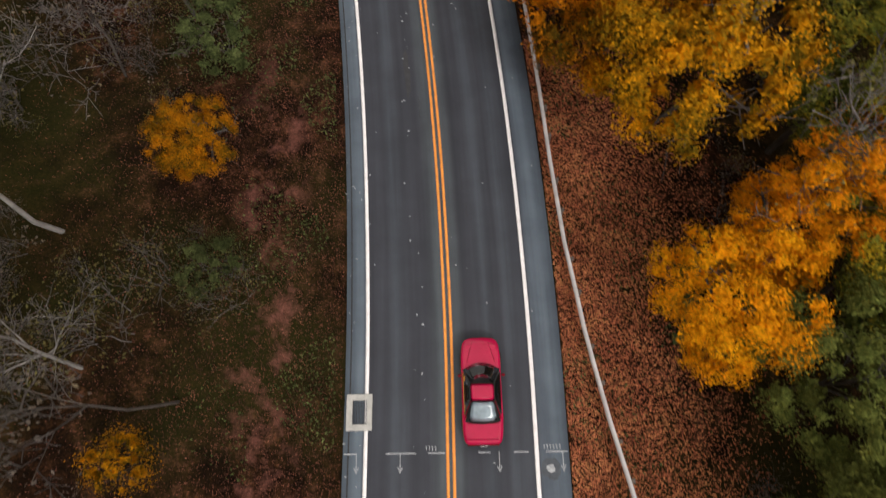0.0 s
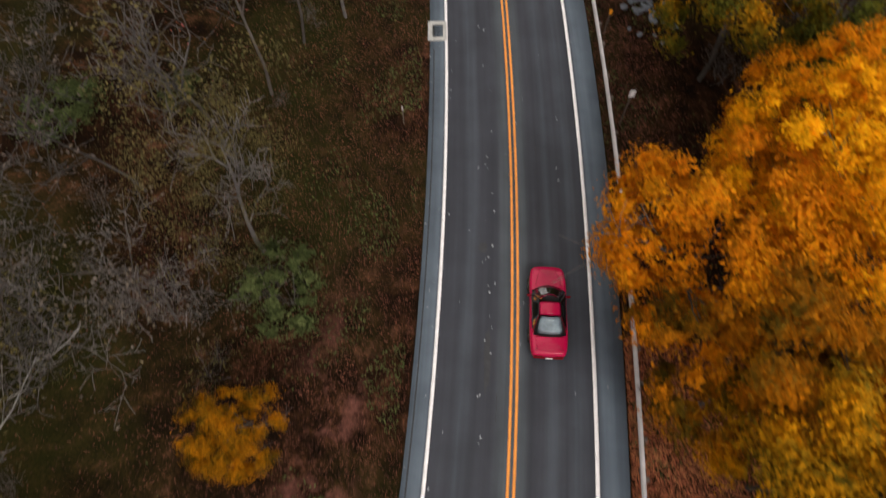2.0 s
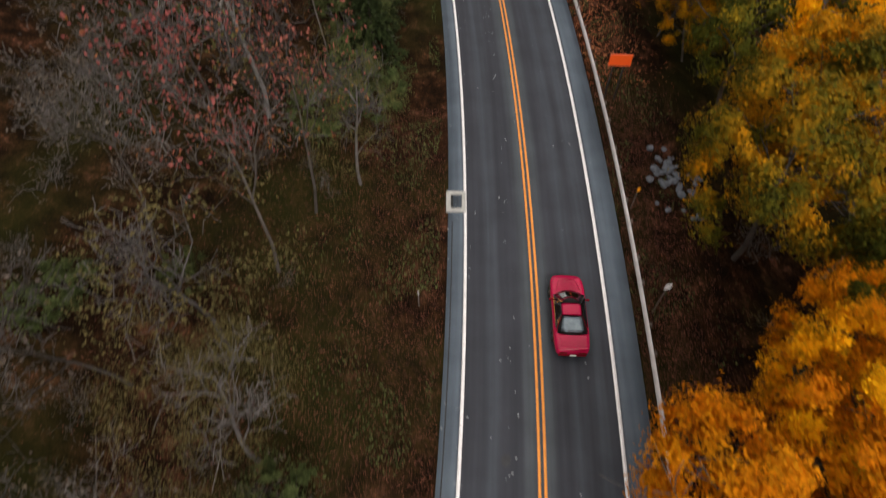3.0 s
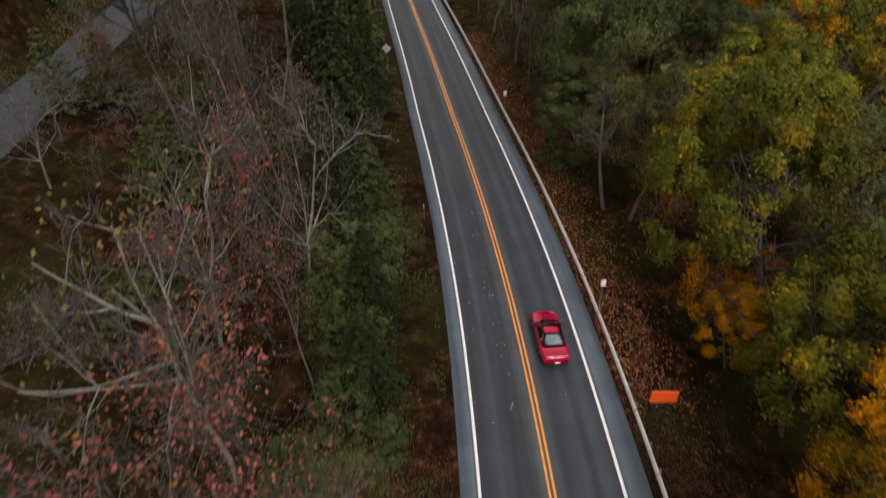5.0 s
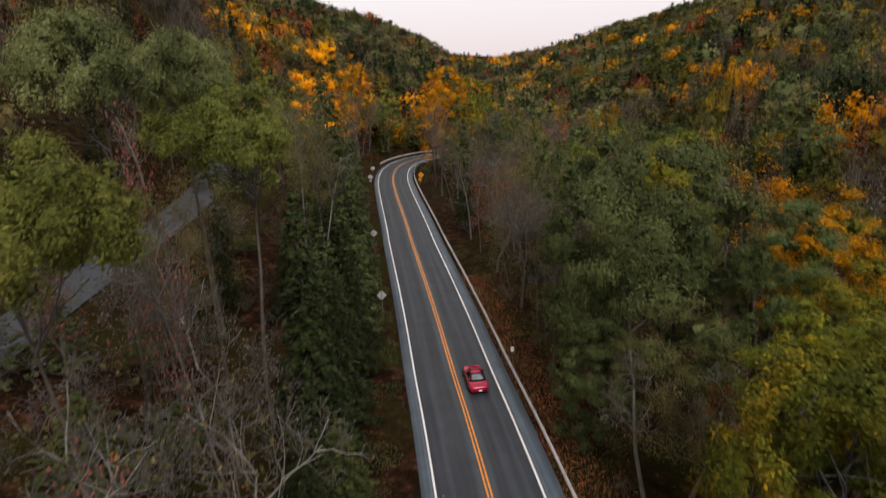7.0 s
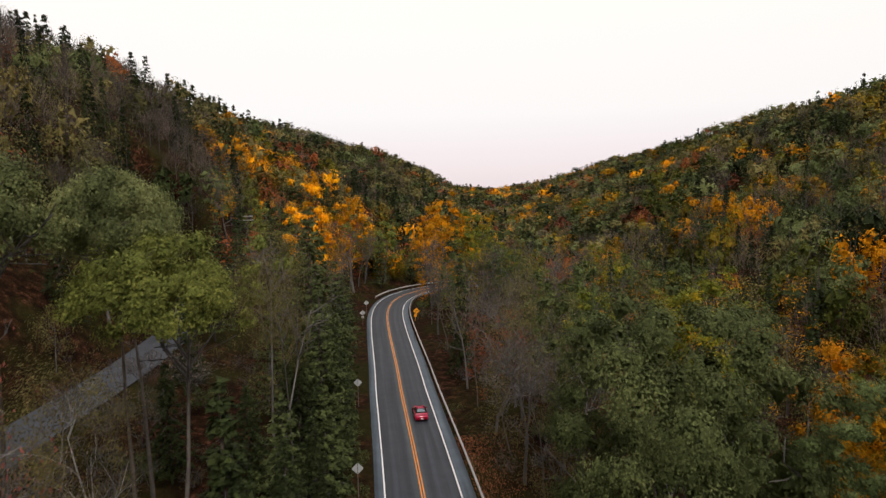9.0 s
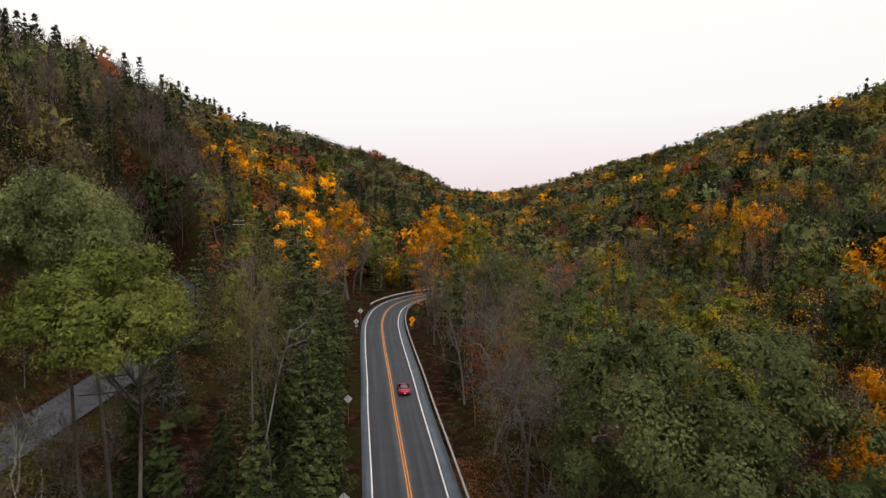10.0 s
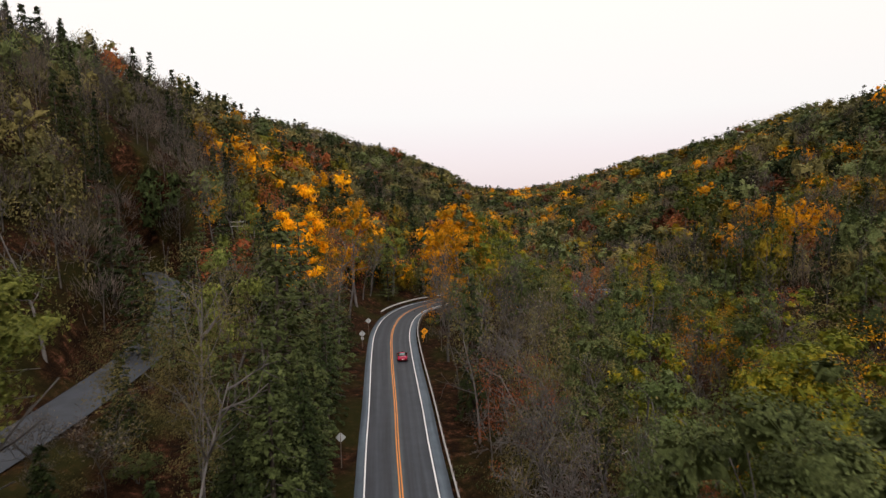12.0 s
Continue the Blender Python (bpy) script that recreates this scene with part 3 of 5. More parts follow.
def guardrail(name, s0, s1, offset, side, label):
    top = empty(name, frame_at(s0, offset(s0), 0.0))
    inv = top.matrix_basis.inverted()
    n = int((s1 - s0) / 3.81)
    for i in range(n):
        bm = bmesh.new()
        rings = []
        for j in range(4):
            s = s0 + (i + j / 3) * 3.81 * (1.0 if j < 3 else 0.999)
            p, t = at_arc(s, offset(s))
            nrm = Vector((t[1], -t[0], 0)) * -side
            z0 = max(gz(p[0], p[1]), -0.25) + 0.06
            rings.append([bm.verts.new(inv @ (Vector((p[0], p[1], z0 + z)) + nrm * x)) for x, z in W_PROFILE])
        k = len(W_PROFILE)
        for a, b in zip(rings, rings[1:]):
            for q in range(k):
                bm.faces.new((a[q], b[q], b[(q + 1) % k], a[(q + 1) % k]))
        bm.faces.new(rings[0])
        bm.faces.new(rings[-1][::-1])
        part("rail", bm, M_STEEL, top)
        for h in (0.25, 1.75):
            s = s0 + i * 3.81 + h
            p, t = at_arc(s, offset(s) + side * 0.16)
            bm = bmesh.new()
            box(bm, 0, 0, -0.05, 0.14, 0.17, 1.45, 0.01, inv @ frame_at(s, offset(s) + side * 0.16, 0.0))
            part("post", bm, M_POST, top, "brown weathered post")
    return tagged(top, label, "guardrail")


guardrail("guardrail", arc_of_y(-9), arc_of_y(205), rail_off, 1, "pale galvanised steel guardrail on brown posts along the road")
guardrail("guardrail", arc_of_y(197), ARC[-1] - 20, lambda s: -5.6, -1, "pale steel guardrail round the outside of the bend")


# ---- signs ----
def diamond(bm, half, thick, m):
    ring = [(0, half), (half, 0), (0, -half), (-half, 0)]
    pts = []
    for i in range(4):
        a, b, d = Vector(ring[i - 1]), Vector(ring[i]), Vector(ring[(i + 1) % 4])
        pts += [b + (a - b) * 0.06, b + (d - b) * 0.06]
    lo_ = [bm.verts.new(m @ Vector((p.x, -thick / 2, p.y))) for p in pts]
    hi_ = [bm.verts.new(m @ Vector((p.x, thick / 2, p.y))) for p in pts]
    bm.faces.new(lo_)
    bm.faces.new(hi_[::-1])
    for i in range(8):
        j = (i + 1) % 8
        bm.faces.new((lo_[i], hi_[i], hi_[j], lo_[j]))


def sign_back(x, y, top_z, half, turn, label, plaque=False):
    z0 = gz(x, y)
    top = empty("road_sign", at_xy(x, y, z0, turn))
    h = top_z - z0
    bm = bmesh.new()
    diamond(bm, half, 0.02, Matrix.Translation((0, 0.05, h)))
    part("panel", bm, M_SIGNBACK, top, "bare grey aluminium back of the panel")
    if plaque:
        bm = bmesh.new()
        box(bm, 0, 0.05, h - half - 0.3, 0.5, 0.02, 0.45, 0.005)
        part("plaque", bm, M_SIGNBACK, top, "small grey plaque below the panel")
    bm = bmesh.new()
    box(bm, 0, 0, (h + half * 0.9 - 0.3) / 2, 0.07, 0.05, h + half * 0.9 + 0.3, 0.006)
    part("post", bm, M_POST, top, "dark steel post")
    for dz in (0.25, -0.25):
        bm = bmesh.new()
        cyl(bm, (0, -0.045, h + dz), (0, 0.03, h + dz), 0.025, 0.025, 6)
        part("bolt", bm, M_STEEL, top)
    return tagged(top, label, "road sign", group="grey-backed road signs")


sign_back(-25.2, 96.06, 3.0, 0.56, 16, "back of a diamond warning sign on a dark post")
sign_back(-32.67, 119.48, 3.24, 0.56, 17, "back of a diamond warning sign on a dark post")
sign_back(-46.6, 166.2, 2.75, 0.6, 15, "back of a diamond sign with a small plaque", True)
sign_back(-48.9, 176.5, 2.9, 0.6, 12, "back of a diamond sign at the bend")


def bend_sign(x, y):
    z0 = gz(x, y)
    top = empty("bend_warning_sign", at_xy(x, y, z0, 16))
    h = 2.1 - z0
    bm = bmesh.new()
    diamond(bm, 0.72, 0.02, Matrix.Translation((0, -0.05, h)))
    part("panel", bm, M_AMBER, top, "amber diamond panel")
    bm = bmesh.new()
    for cx, cz, sx, sz in ((-0.14, -0.16, 0.1, 0.42), (0.02, 0.06, 0.4, 0.1), (0.2, 0.06, 0.08, 0.26)):
        box(bm, cx, -0.068, h + cz, sx, 0.012, sz)
    part("arrow", bm, M_BLACK, top, "black bent arrow")
    bm = bmesh.new()
    box(bm, -0.25, -0.05, h - 1.0, 0.6, 0.02, 0.6, 0.01)
    part("speed_plaque", bm, M_AMBER, top, "small amber square plaque")
    bm = bmesh.new()
    for dz in (0.08, -0.1):
        box(bm, -0.25, -0.066, h - 1.0 + dz, 0.3, 0.012, 0.07)
    part("plaque_mark", bm, M_BLACK, top, "dark bars on the plaque")
    for dx in (-0.28, 0.3):
        bm = bmesh.new()
        box(bm, dx, 0, h / 2 - 0.2, 0.07, 0.06, h + 0.4, 0.006)
        part("post", bm, M_AMBER if dx < 0 else M_POST, top)
    return tagged(top, "amber diamond bend warning sign with plaque on two posts", "road sign")


bend_sign(-36.2, 172.2)


def work_sign(x, y):
    z0 = gz(x, y)
    top = empty("work_sign", at_xy(x, y, z0, 8))
    h = 3.05 - z0
    bm = bmesh.new()
    box(bm, 0, 0, h, 1.35, 0.03, 0.85, 0.02)
    part("panel", bm, M_ORANGE, top, "plain orange-red panel")
    for dx in (-0.32, 0.32):
        bm = bmesh.new()
        box(bm, dx, 0.05, h / 2 - 0.15, 0.08, 0.06, h + 0.3, 0.006)
        part("post", bm, M_BLACK, top, "black post")
    return tagged(top, "orange-red rectangular work sign on two black posts", "road sign")


work_sign(0.51, 47.9)


def marker(x, y, z, wide, high, material, label):
    z0 = gz(x, y)
    top = empty("marker_post", at_xy(x, y, z0, 12))
    bm = bmesh.new()
    box(bm, 0, -0.03, z - z0, wide, 0.02, high, 0.006)
    part("plate", bm, material, top)
    bm = bmesh.new()
    box(bm, 0, 0, (z - z0) / 2 - 0.2, 0.05, 0.03, z - z0 + 0.4 + high * 0.6, 0.004)
    part("post", bm, M_POST, top, "thin dark post")
    return tagged(top, label, "marker post", group="roadside markers")


marker(3.05, 32.56, 2.5, 0.3, 0.5, M_REFLECT, "white marker plate on a thin post behind the guardrail")
marker(-2.08, 56.23, 3.2, 0.3, 0.5, M_REFLECT, "white marker plate on a thin post behind the guardrail")
marker(-10.3, 84.92, 2.9, 0.3, 0.5, M_REFLECT, "white marker plate on a thin post behind the guardrail")
marker(1.95, 39.1, 1.6, 0.16, 0.34, M_AMBER, "small yellow marker plate on a thin post")
marker(-8.5, 30.8, 1.3, 0.07, 0.3, M_STEEL, "thin grey delineator post beside the asphalt")
marker(-15.2, 66.0, 1.3, 0.07, 0.3, M_STEEL, "thin grey delineator post beside the asphalt")


def stone(m, seed):
    r = random.Random(seed)
    bm = bmesh.new()
    bmesh.ops.create_icosphere(bm, subdivisions=1, radius=0.5)
    for v in bm.verts:
        v.co *= r.uniform(0.75, 1.15)
        v.co.z *= 0.6
    ob = part("stone", bm, M_STONE)
    ob.matrix_basis = m
    return tagged(ob, "rough blue-grey rock in a pile beside the road", "rock", group="rocks of the drainage pile")


rs = random.Random(3)
stones = [stone(Matrix(), i) for i in range(4)]
for i in range(46):
    x, y = rs.gauss(4.4, 0.9), rs.gauss(42, 1.3)
    m = Matrix.LocRotScale((x, y, gz(x, y) + rs.uniform(0, 0.18)), Euler((rs.uniform(-0.4, 0.4), rs.uniform(-0.4, 0.4), rs.uniform(0, 6))), (rs.uniform(0.25, 0.6),) * 3)
    if i < 4:
        stones[i].matrix_basis = m
    else:
        copy_thing(stones[i % 4], m @ Matrix.Diagonal([1 / q for q in stones[i % 4].scale] + [1]))


# ---- utility pole by the side road ----
def utility_pole(x, y, top_z):
    z0 = gz(x, y)
    top = empty("utility_pole", at_xy(x, y, z0, 10))
    h = top_z - z0
    bm = bmesh.new()
    cyl(bm, (0, 0, -0.5), (0, 0, h + 0.5), 0.17, 0.12, 9)
    part("pole", bm, M_BARK, top)
    for dz in (0.0, -0.9):
        bm = bmesh.new()
        box(bm, 0, -0.12, h + dz, 3.0, 0.11, 0.13, 0.01)
        part("crossarm", bm, M_PALE, top, "pale wooden crossarm")
    for dx in (-1.35, -0.7, 0.7, 1.35):
        bm = bmesh.new()
        cyl(bm, (dx, -0.12, h + 0.06), (dx, -0.12, h + 0.26), 0.05, 0.035, 7)
        part("insulator", bm, M_SIGNBACK, top)
    return tagged(top, "grey wooden utility pole with two crossarms", "utility pole")


utility_pole(-79.5, 181, 23.0)


# ---- the red coupe ----
def loft(bm, rings, close=True, caps=True):
    vs = [[bm.verts.new(p) for p in r] for r in rings]
    k = len(rings[0])
    for a, b in zip(vs, vs[1:]):
        for q in range(k if close else k - 1):
            bm.faces.new((a[q], b[q], b[(q + 1) % k], a[(q + 1) % k]))
    if caps and close:
        bm.faces.new(vs[0])
        bm.faces.new(vs[-1][::-1])
    return vs


def smooth_faces(bm):
    for f in bm.faces:
        f.smooth = True


def red_coupe():
    car = empty("car")
    # y forward; (y, half width, deck height, shoulder height)
    sec = ((-2.28, 0.60, 0.62, 0.58), (-2.24, 0.74, 0.78, 0.70), (-2.08, 0.82, 0.875, 0.75), (-1.75, 0.865, 0.91, 0.78), (-1.3, 0.885, 0.91, 0.79), (-0.8, 0.88, 0.88, 0.79), (-0.2, 0.865, 0.86, 0.78),
           (0.4, 0.865, 0.855, 0.77), (0.8, 0.875, 0.85, 0.76), (1.2, 0.88, 0.82, 0.74), (1.55, 0.865, 0.765, 0.69), (1.85, 0.83, 0.70, 0.62), (2.06, 0.77, 0.62, 0.55), (2.18, 0.66, 0.54, 0.49), (2.24, 0.46, 0.48, 0.45))
    rings = []
    for y, w, d, s in sec:
        b = 0.20 if abs(y) < 2.1 else 0.30
        half = [(w * 0.86, b), (w * 0.97, b + 0.1), (w, (b + s) / 2 + 0.02), (w * 0.985, s - 0.05), (w * 0.93, s + (d - s) * 0.35), (w * 0.80, d - 0.02), (w * 0.5, d + 0.008), (0.0, d + 0.015)]
        ring = [(x, y, z) for x, z in half] + [(-x, y, z) for x, z in half[-2::-1]]
        rings.append(ring)
    bm = bmesh.new()
    loft(bm, rings)
    smooth_faces(bm)
    body = part("body", bm, M_CARRED, car, "glossy red painted body")
    sub = body.modifiers.new("round", "SUBSURF")
    sub.levels = sub.render_levels = 1
    # shut lines of bonnet and boot
    for y0, y1, wa, wb, nm in ((1.14, 1.94, 0.56, 0.40, "bonnet"), (-2.02, -1.46, 0.60, 0.66, "boot_lid")):
        bm = bmesh.new()
        n = 8
        rr = []
        for j in range(n + 1):
            y = y0 + (y1 - y0) * j / n
            w = wa + (wb - wa) * j / n
            d = float(np.interp(y, [q[0] for q in sec], [q[2] for q in sec]))
            rr.append([(w * k, y, d + 0.014 - 0.02 * abs(k) ** 3) for k in (-1, -0.6, -0.2, 0.2, 0.6, 1)])
        loft(bm, rr, close=False)
        bmesh.ops.solidify(bm, geom=bm.faces[:], thickness=0.02)
        smooth_faces(bm)
        part(nm, bm, M_CARRED, car, "glossy red panel")
    # dark shut lines along the bonnet and across the boot lid
    def deck(y):
        return float(np.interp(y, [q[0] for q in sec], [q[2] for q in sec]))
    for x0, x1 in ((-0.60, -0.36), (0.60, 0.36)):
        bm = bmesh.new()
        for j in range(6):
            ya, yb = 1.10 + 0.15 * j, 1.10 + 0.15 * (j + 1)
            xa, xb = x0 + (x1 - x0) * j / 6, x0 + (x1 - x0) * (j + 1) / 6
            cyl(bm, (xa, ya, deck(ya) + 0.008), (xb, yb, deck(yb) + 0.008), 0.011, 0.011, 5)
        part("shut_line", bm, M_DARKRED, car, "dark shut line of the bonnet")
    bm = bmesh.new()
    cyl(bm, (-0.64, -1.44, deck(-1.44) + 0.006), (0.64, -1.44, deck(-1.44) + 0.006), 0.012, 0.012, 5)
    part("shut_line", bm, M_DARKRED, car, "dark shut line of the boot lid")
    # cabin: pillars and roof as one shell with the glass set in it
    top_f, top_r = 0.16, -0.52
    rf = []
    for j in range(7):
        q = j / 6
        y = top_f + (top_r - top_f) * q
        z = 1.225 + 0.035 * math.sin(math.pi * q) - 0.02 * q
        rf.append([(w, y, z - 0.05 * (abs(w) / 0.48) ** 3) for w in (-0.49, -0.40, -0.18, 0.18, 0.40, 0.49)])
    bm = bmesh.new()
    loft(bm, rf, close=False)
    bmesh.ops.solidify(bm, geom=bm.faces[:], thickness=0.03)
    smooth_faces(bm)
    part("roof", bm, M_CARRED, car, "glossy red roof")
    def pane(name, corners, bow, material, label):
        a, b, c, d = [Vector(q) for q in corners]
        rr = []
        for j in range(5):
            v = j / 4
            rr.append([tuple(a.lerp(b, i / 6).lerp(d.lerp(c, i / 6), v) + Vector(bow) * (1 - (2 * i / 6 - 1) ** 2)) for i in range(7)])
        bm = bmesh.new()
        loft(bm, rr, close=False)
        bmesh.ops.solidify(bm, geom=bm.faces[:], thickness=0.012)
        smooth_faces(bm)
        return part(name, bm, material, car, label)
    pane("windscreen", ((-0.77, 0.80, 0.885), (0.77, 0.80, 0.885), (0.48, 0.17, 1.19), (-0.48, 0.17, 1.19)), (0, 0.28, 0.04), M_GLASS, "dark windscreen glass")
    pane("rear_window", ((-0.45, -0.55, 1.19), (0.45, -0.55, 1.19), (0.57, -1.30, 0.985), (-0.57, -1.30, 0.985)), (0, -0.06, 0.03), M_REARGLASS_SKY, "rear window glass coloured pale for the sky's reflection")
    for sgn in (-1, 1):
        pane("side_window", ((sgn * 0.80, 0.70, 0.84), (sgn * 0.50, 0.17, 1.165), (sgn * 0.50, -0.53, 1.16), (sgn * 0.79, -1.10, 0.885)), (0, 0, 0.02), M_GLASS, "dark side window glass")
        for nm, p, q, r0 in (("front_pillar", (sgn * 0.78, 0.80, 0.87), (sgn * 0.49, 0.18, 1.18), 0.022), ("rear_pillar", (sgn * 0.76, -1.22, 0.88), (sgn * 0.50, -0.52, 1.165), 0.022)):
            bm = bmesh.new()
            cyl(bm, p, q, r0, r0 * 0.8, 6)
            part(nm, bm, M_BLACK if nm == "front_pillar" else M_DARKRED, car)
        bm = bmesh.new()
        box(bm, sgn * 0.93, 0.55, 0.88, 0.16, 0.11, 0.11, 0.03)
        box(bm, sgn * 0.86, 0.56, 0.85, 0.10, 0.05, 0.05)
        part("mirror", bm, M_DARKRED, car, "dark red door mirror")
        bm = bmesh.new()
        box(bm, sgn * 0.46, -2.27, 0.62, 0.38, 0.05, 0.10, 0.015)
        part("tail_lamp", bm, M_TAIL, car, "dark red tail lamp")
        bm = bmesh.new()
        box(bm, sgn * 0.52, 1.78, 0.715, 0.30, 0.2, 0.02, 0.008)
        part("headlamp_cover", bm, M_CARRED, car, "red pop-up headlamp cover")
    bm = bmesh.new()
    box(bm, 0, -0.22, 0.80, 1.50, 1.86, 0.19, 0.02)
    for x in (-0.36, 0.36):
        box(bm, x, -0.25, 0.95, 0.42, 0.16, 0.3, 0.05)
    part("interior", bm, M_CABIN, car, "dark cabin interior with two seats")
    pane("window_surround", ((-0.50, -0.53, 1.172), (0.50, -0.53, 1.172), (0.74, -1.36, 0.925), (-0.74, -1.36, 0.925)), (0, -0.10, 0.03), M_BLACK, "black surround of the rear window")
    bm = bmesh.new()
    box(bm, 0, -2.13, 0.915, 1.36, 0.10, 0.025, 0.012)
    for x in (-0.62, 0.62):
        box(bm, x, -2.11, 0.88, 0.07, 0.08, 0.07)
    part("spoiler", bm, M_CARRED, car, "low red boot spoiler")
    bm = bmesh.new()
    box(bm, 0, -2.25, 0.42, 1.36, 0.12, 0.2, 0.04)
    part("rear_bumper", bm, M_DARKRED, car, "dark red bumper")
    bm = bmesh.new()
    box(bm, 0.02, -2.335, 0.50, 0.31, 0.015, 0.15, 0.004)
    part("number_plate", bm, M_PLATE, car, "plain white plate")
    wheels = []
    for x in (-0.80, 0.80):
        for y in (-1.22, 1.30):
            wh = empty("wheel", pose(x, y, 0.31))
            wh.parent = car
            bm = bmesh.new()
            prof = [(0.17, -0.1), (0.29, -0.105), (0.31, -0.08), (0.31, 0.08), (0.29, 0.105), (0.17, 0.1)]
            n = 20
            loft(bm, [[(a, r * math.cos(2 * math.pi * i / n), r * math.sin(2 * math.pi * i / n)) for r, a in prof] for i in range(n + 1)], True, False)
            part("tyre", bm, M_TYRE, wh, "black rubber tyre")
            bm = bmesh.new()
            sgn = 1 if x > 0 else -1
            cyl(bm, (-0.07, 0, 0), (0.07, 0, 0), 0.06, 0.06, 10)
            for i in range(5):
                box(bm, 0.07 * sgn, 0, 0.1, 0.03, 0.05, 0.17, 0, Matrix.Rotation(2 * math.pi * i / 5, 4, "X"))
            part("rim", bm, M_RIM, wh, "five-spoke alloy rim")
            wheels.append(wh)
    tagged(car, "glossy red two-door coupe with pop-up headlamps driving along the lane", "car")
    return car, wheels


car, wheels = red_coupe()
car.scale = (0.975, 0.975, 0.975)


# ---- trees ----
class Wood:
    """Collects tapered limbs as triangles' worth of small tubes."""

    def __init__(self):
        self.V, self.F, self.n = [], [], 0

    def limb(self, pts, radii, sides):
        base = self.n
        for i, (p, r) in enumerate(zip(pts, radii)):
            d = (pts[min(i + 1, len(pts) - 1)] - pts[max(i - 1, 0)]).normalized()
            a = d.orthogonal().normalized()
            b = d.cross(a)
            for k in range(sides):
                t = 2 * math.pi * k / sides
                self.V.append(p + (a * math.cos(t) + b * math.sin(t)) * r)
        self.n += len(pts) * sides
        for i in range(len(pts) - 1):
            for k in range(sides):
                j = (k + 1) % sides
                self.F.append((base + i * sides + k, base + i * sides + j, base + (i + 1) * sides + j, base + (i + 1) * sides + k))

    def mesh(self, name, material):
        return np_mesh(name, [tuple(v) for v in self.V], self.F, material, True)


def grow(r, wood, twigs, p, d, length, rad, level, levels, tips, bend=0.25, kids=(4, 6), lift=0.12, low=0.35, spread=1.0):
    """One limb and its children; tips collects the ends."""
    n = 5 if level < 2 else (3 if level == 2 else 2)
    if level and level == levels:
        n = 2
    pts, q, dirn = [p.copy()], p.copy(), d.normalized()
    for i in range(n):
        dirn = (dirn + Vector((r.gauss(0, bend), r.gauss(0, bend), r.gauss(0, bend) + (lift if level else 0))) * 0.5).normalized()
        q = q + dirn * (length / n)
        pts.append(q.copy())
    radii = [max(0.013, rad * (1 - 0.75 * i / n)) for i in range(n + 1)]
    (wood if level < levels - 1 else twigs).limb(pts, radii, 7 if level == 0 else (4 if level == 1 else 3))
    tips.append((pts[-1], level))
    if level >= levels:
        return
    count = r.randint(*kids) + (3 if level == 0 else 0)
    for c in range(count):
        f = r.uniform(low, 1.0) if level == 0 else r.uniform(0.2, 1.0)
        i = min(n - 1, int(f * n))
        start = pts[i].lerp(pts[i + 1], f * n - i)
        ang = c * 2.4 + r.uniform(-0.5, 0.5)
        side = dirn.orthogonal().normalized()
        side = Matrix.Rotation(ang, 3, dirn) @ side
        out = (side * r.uniform(0.7, 1.1) + dirn * r.uniform(0.3, 0.8) + Vector((0, 0, 0.15))).normalized()
        grow(r, wood, twigs, start, out, length * r.uniform(0.42, 0.62) * ((1.15 - 0.5 * f) * spread if level == 0 else 1), rad * r.uniform(0.35, 0.5), level + 1, levels, tips, bend, kids, lift)


def leaf_quads(rng, C, N, size, stretch=1.0):
    """Small folded leaf sprays: four corners each, round the centres C with the normals N."""
    n = len(C)
    N = N / np.maximum(np.linalg.norm(N, axis=1), 1e-6)[:, None]
    A = np.cross(N, rng.normal(size=(n, 3)))
    A /= np.maximum(np.linalg.norm(A, axis=1), 1e-6)[:, None]
    B = np.cross(N, A)
    s = size * rng.uniform(0.6, 1.35, n)[:, None]
    fold = N * s * rng.uniform(-0.35, 0.35, n)[:, None]
    V = np.stack([C - A * s * stretch, C - B * s * 0.62 + fold, C + A * s * stretch, C + B * s * 0.55 + fold], 1).reshape(-1, 3)
    F = np.arange(4 * n).reshape(n, 4)
    return V, F


def leaf_tris(rng, C, N, size, wide=0.62):
    """Small leaf tufts: three corners each, round the centres C with the normals N."""
    n = len(C)
    N = N / np.maximum(np.linalg.norm(N, axis=1), 1e-6)[:, None]
    A = np.cross(N, rng.normal(size=(n, 3)))
    A /= np.maximum(np.linalg.norm(A, axis=1), 1e-6)[:, None]
    B = np.cross(N, A)
    s = (size * rng.uniform(0.55, 1.45, n))[:, None]
    V = np.stack([C - A * s, C + A * s * 0.55 - B * s * wide, C + A * s * 0.7 + B * s * wide], 1).reshape(-1, 3)
    return V, np.arange(3 * n).reshape(n, 3)


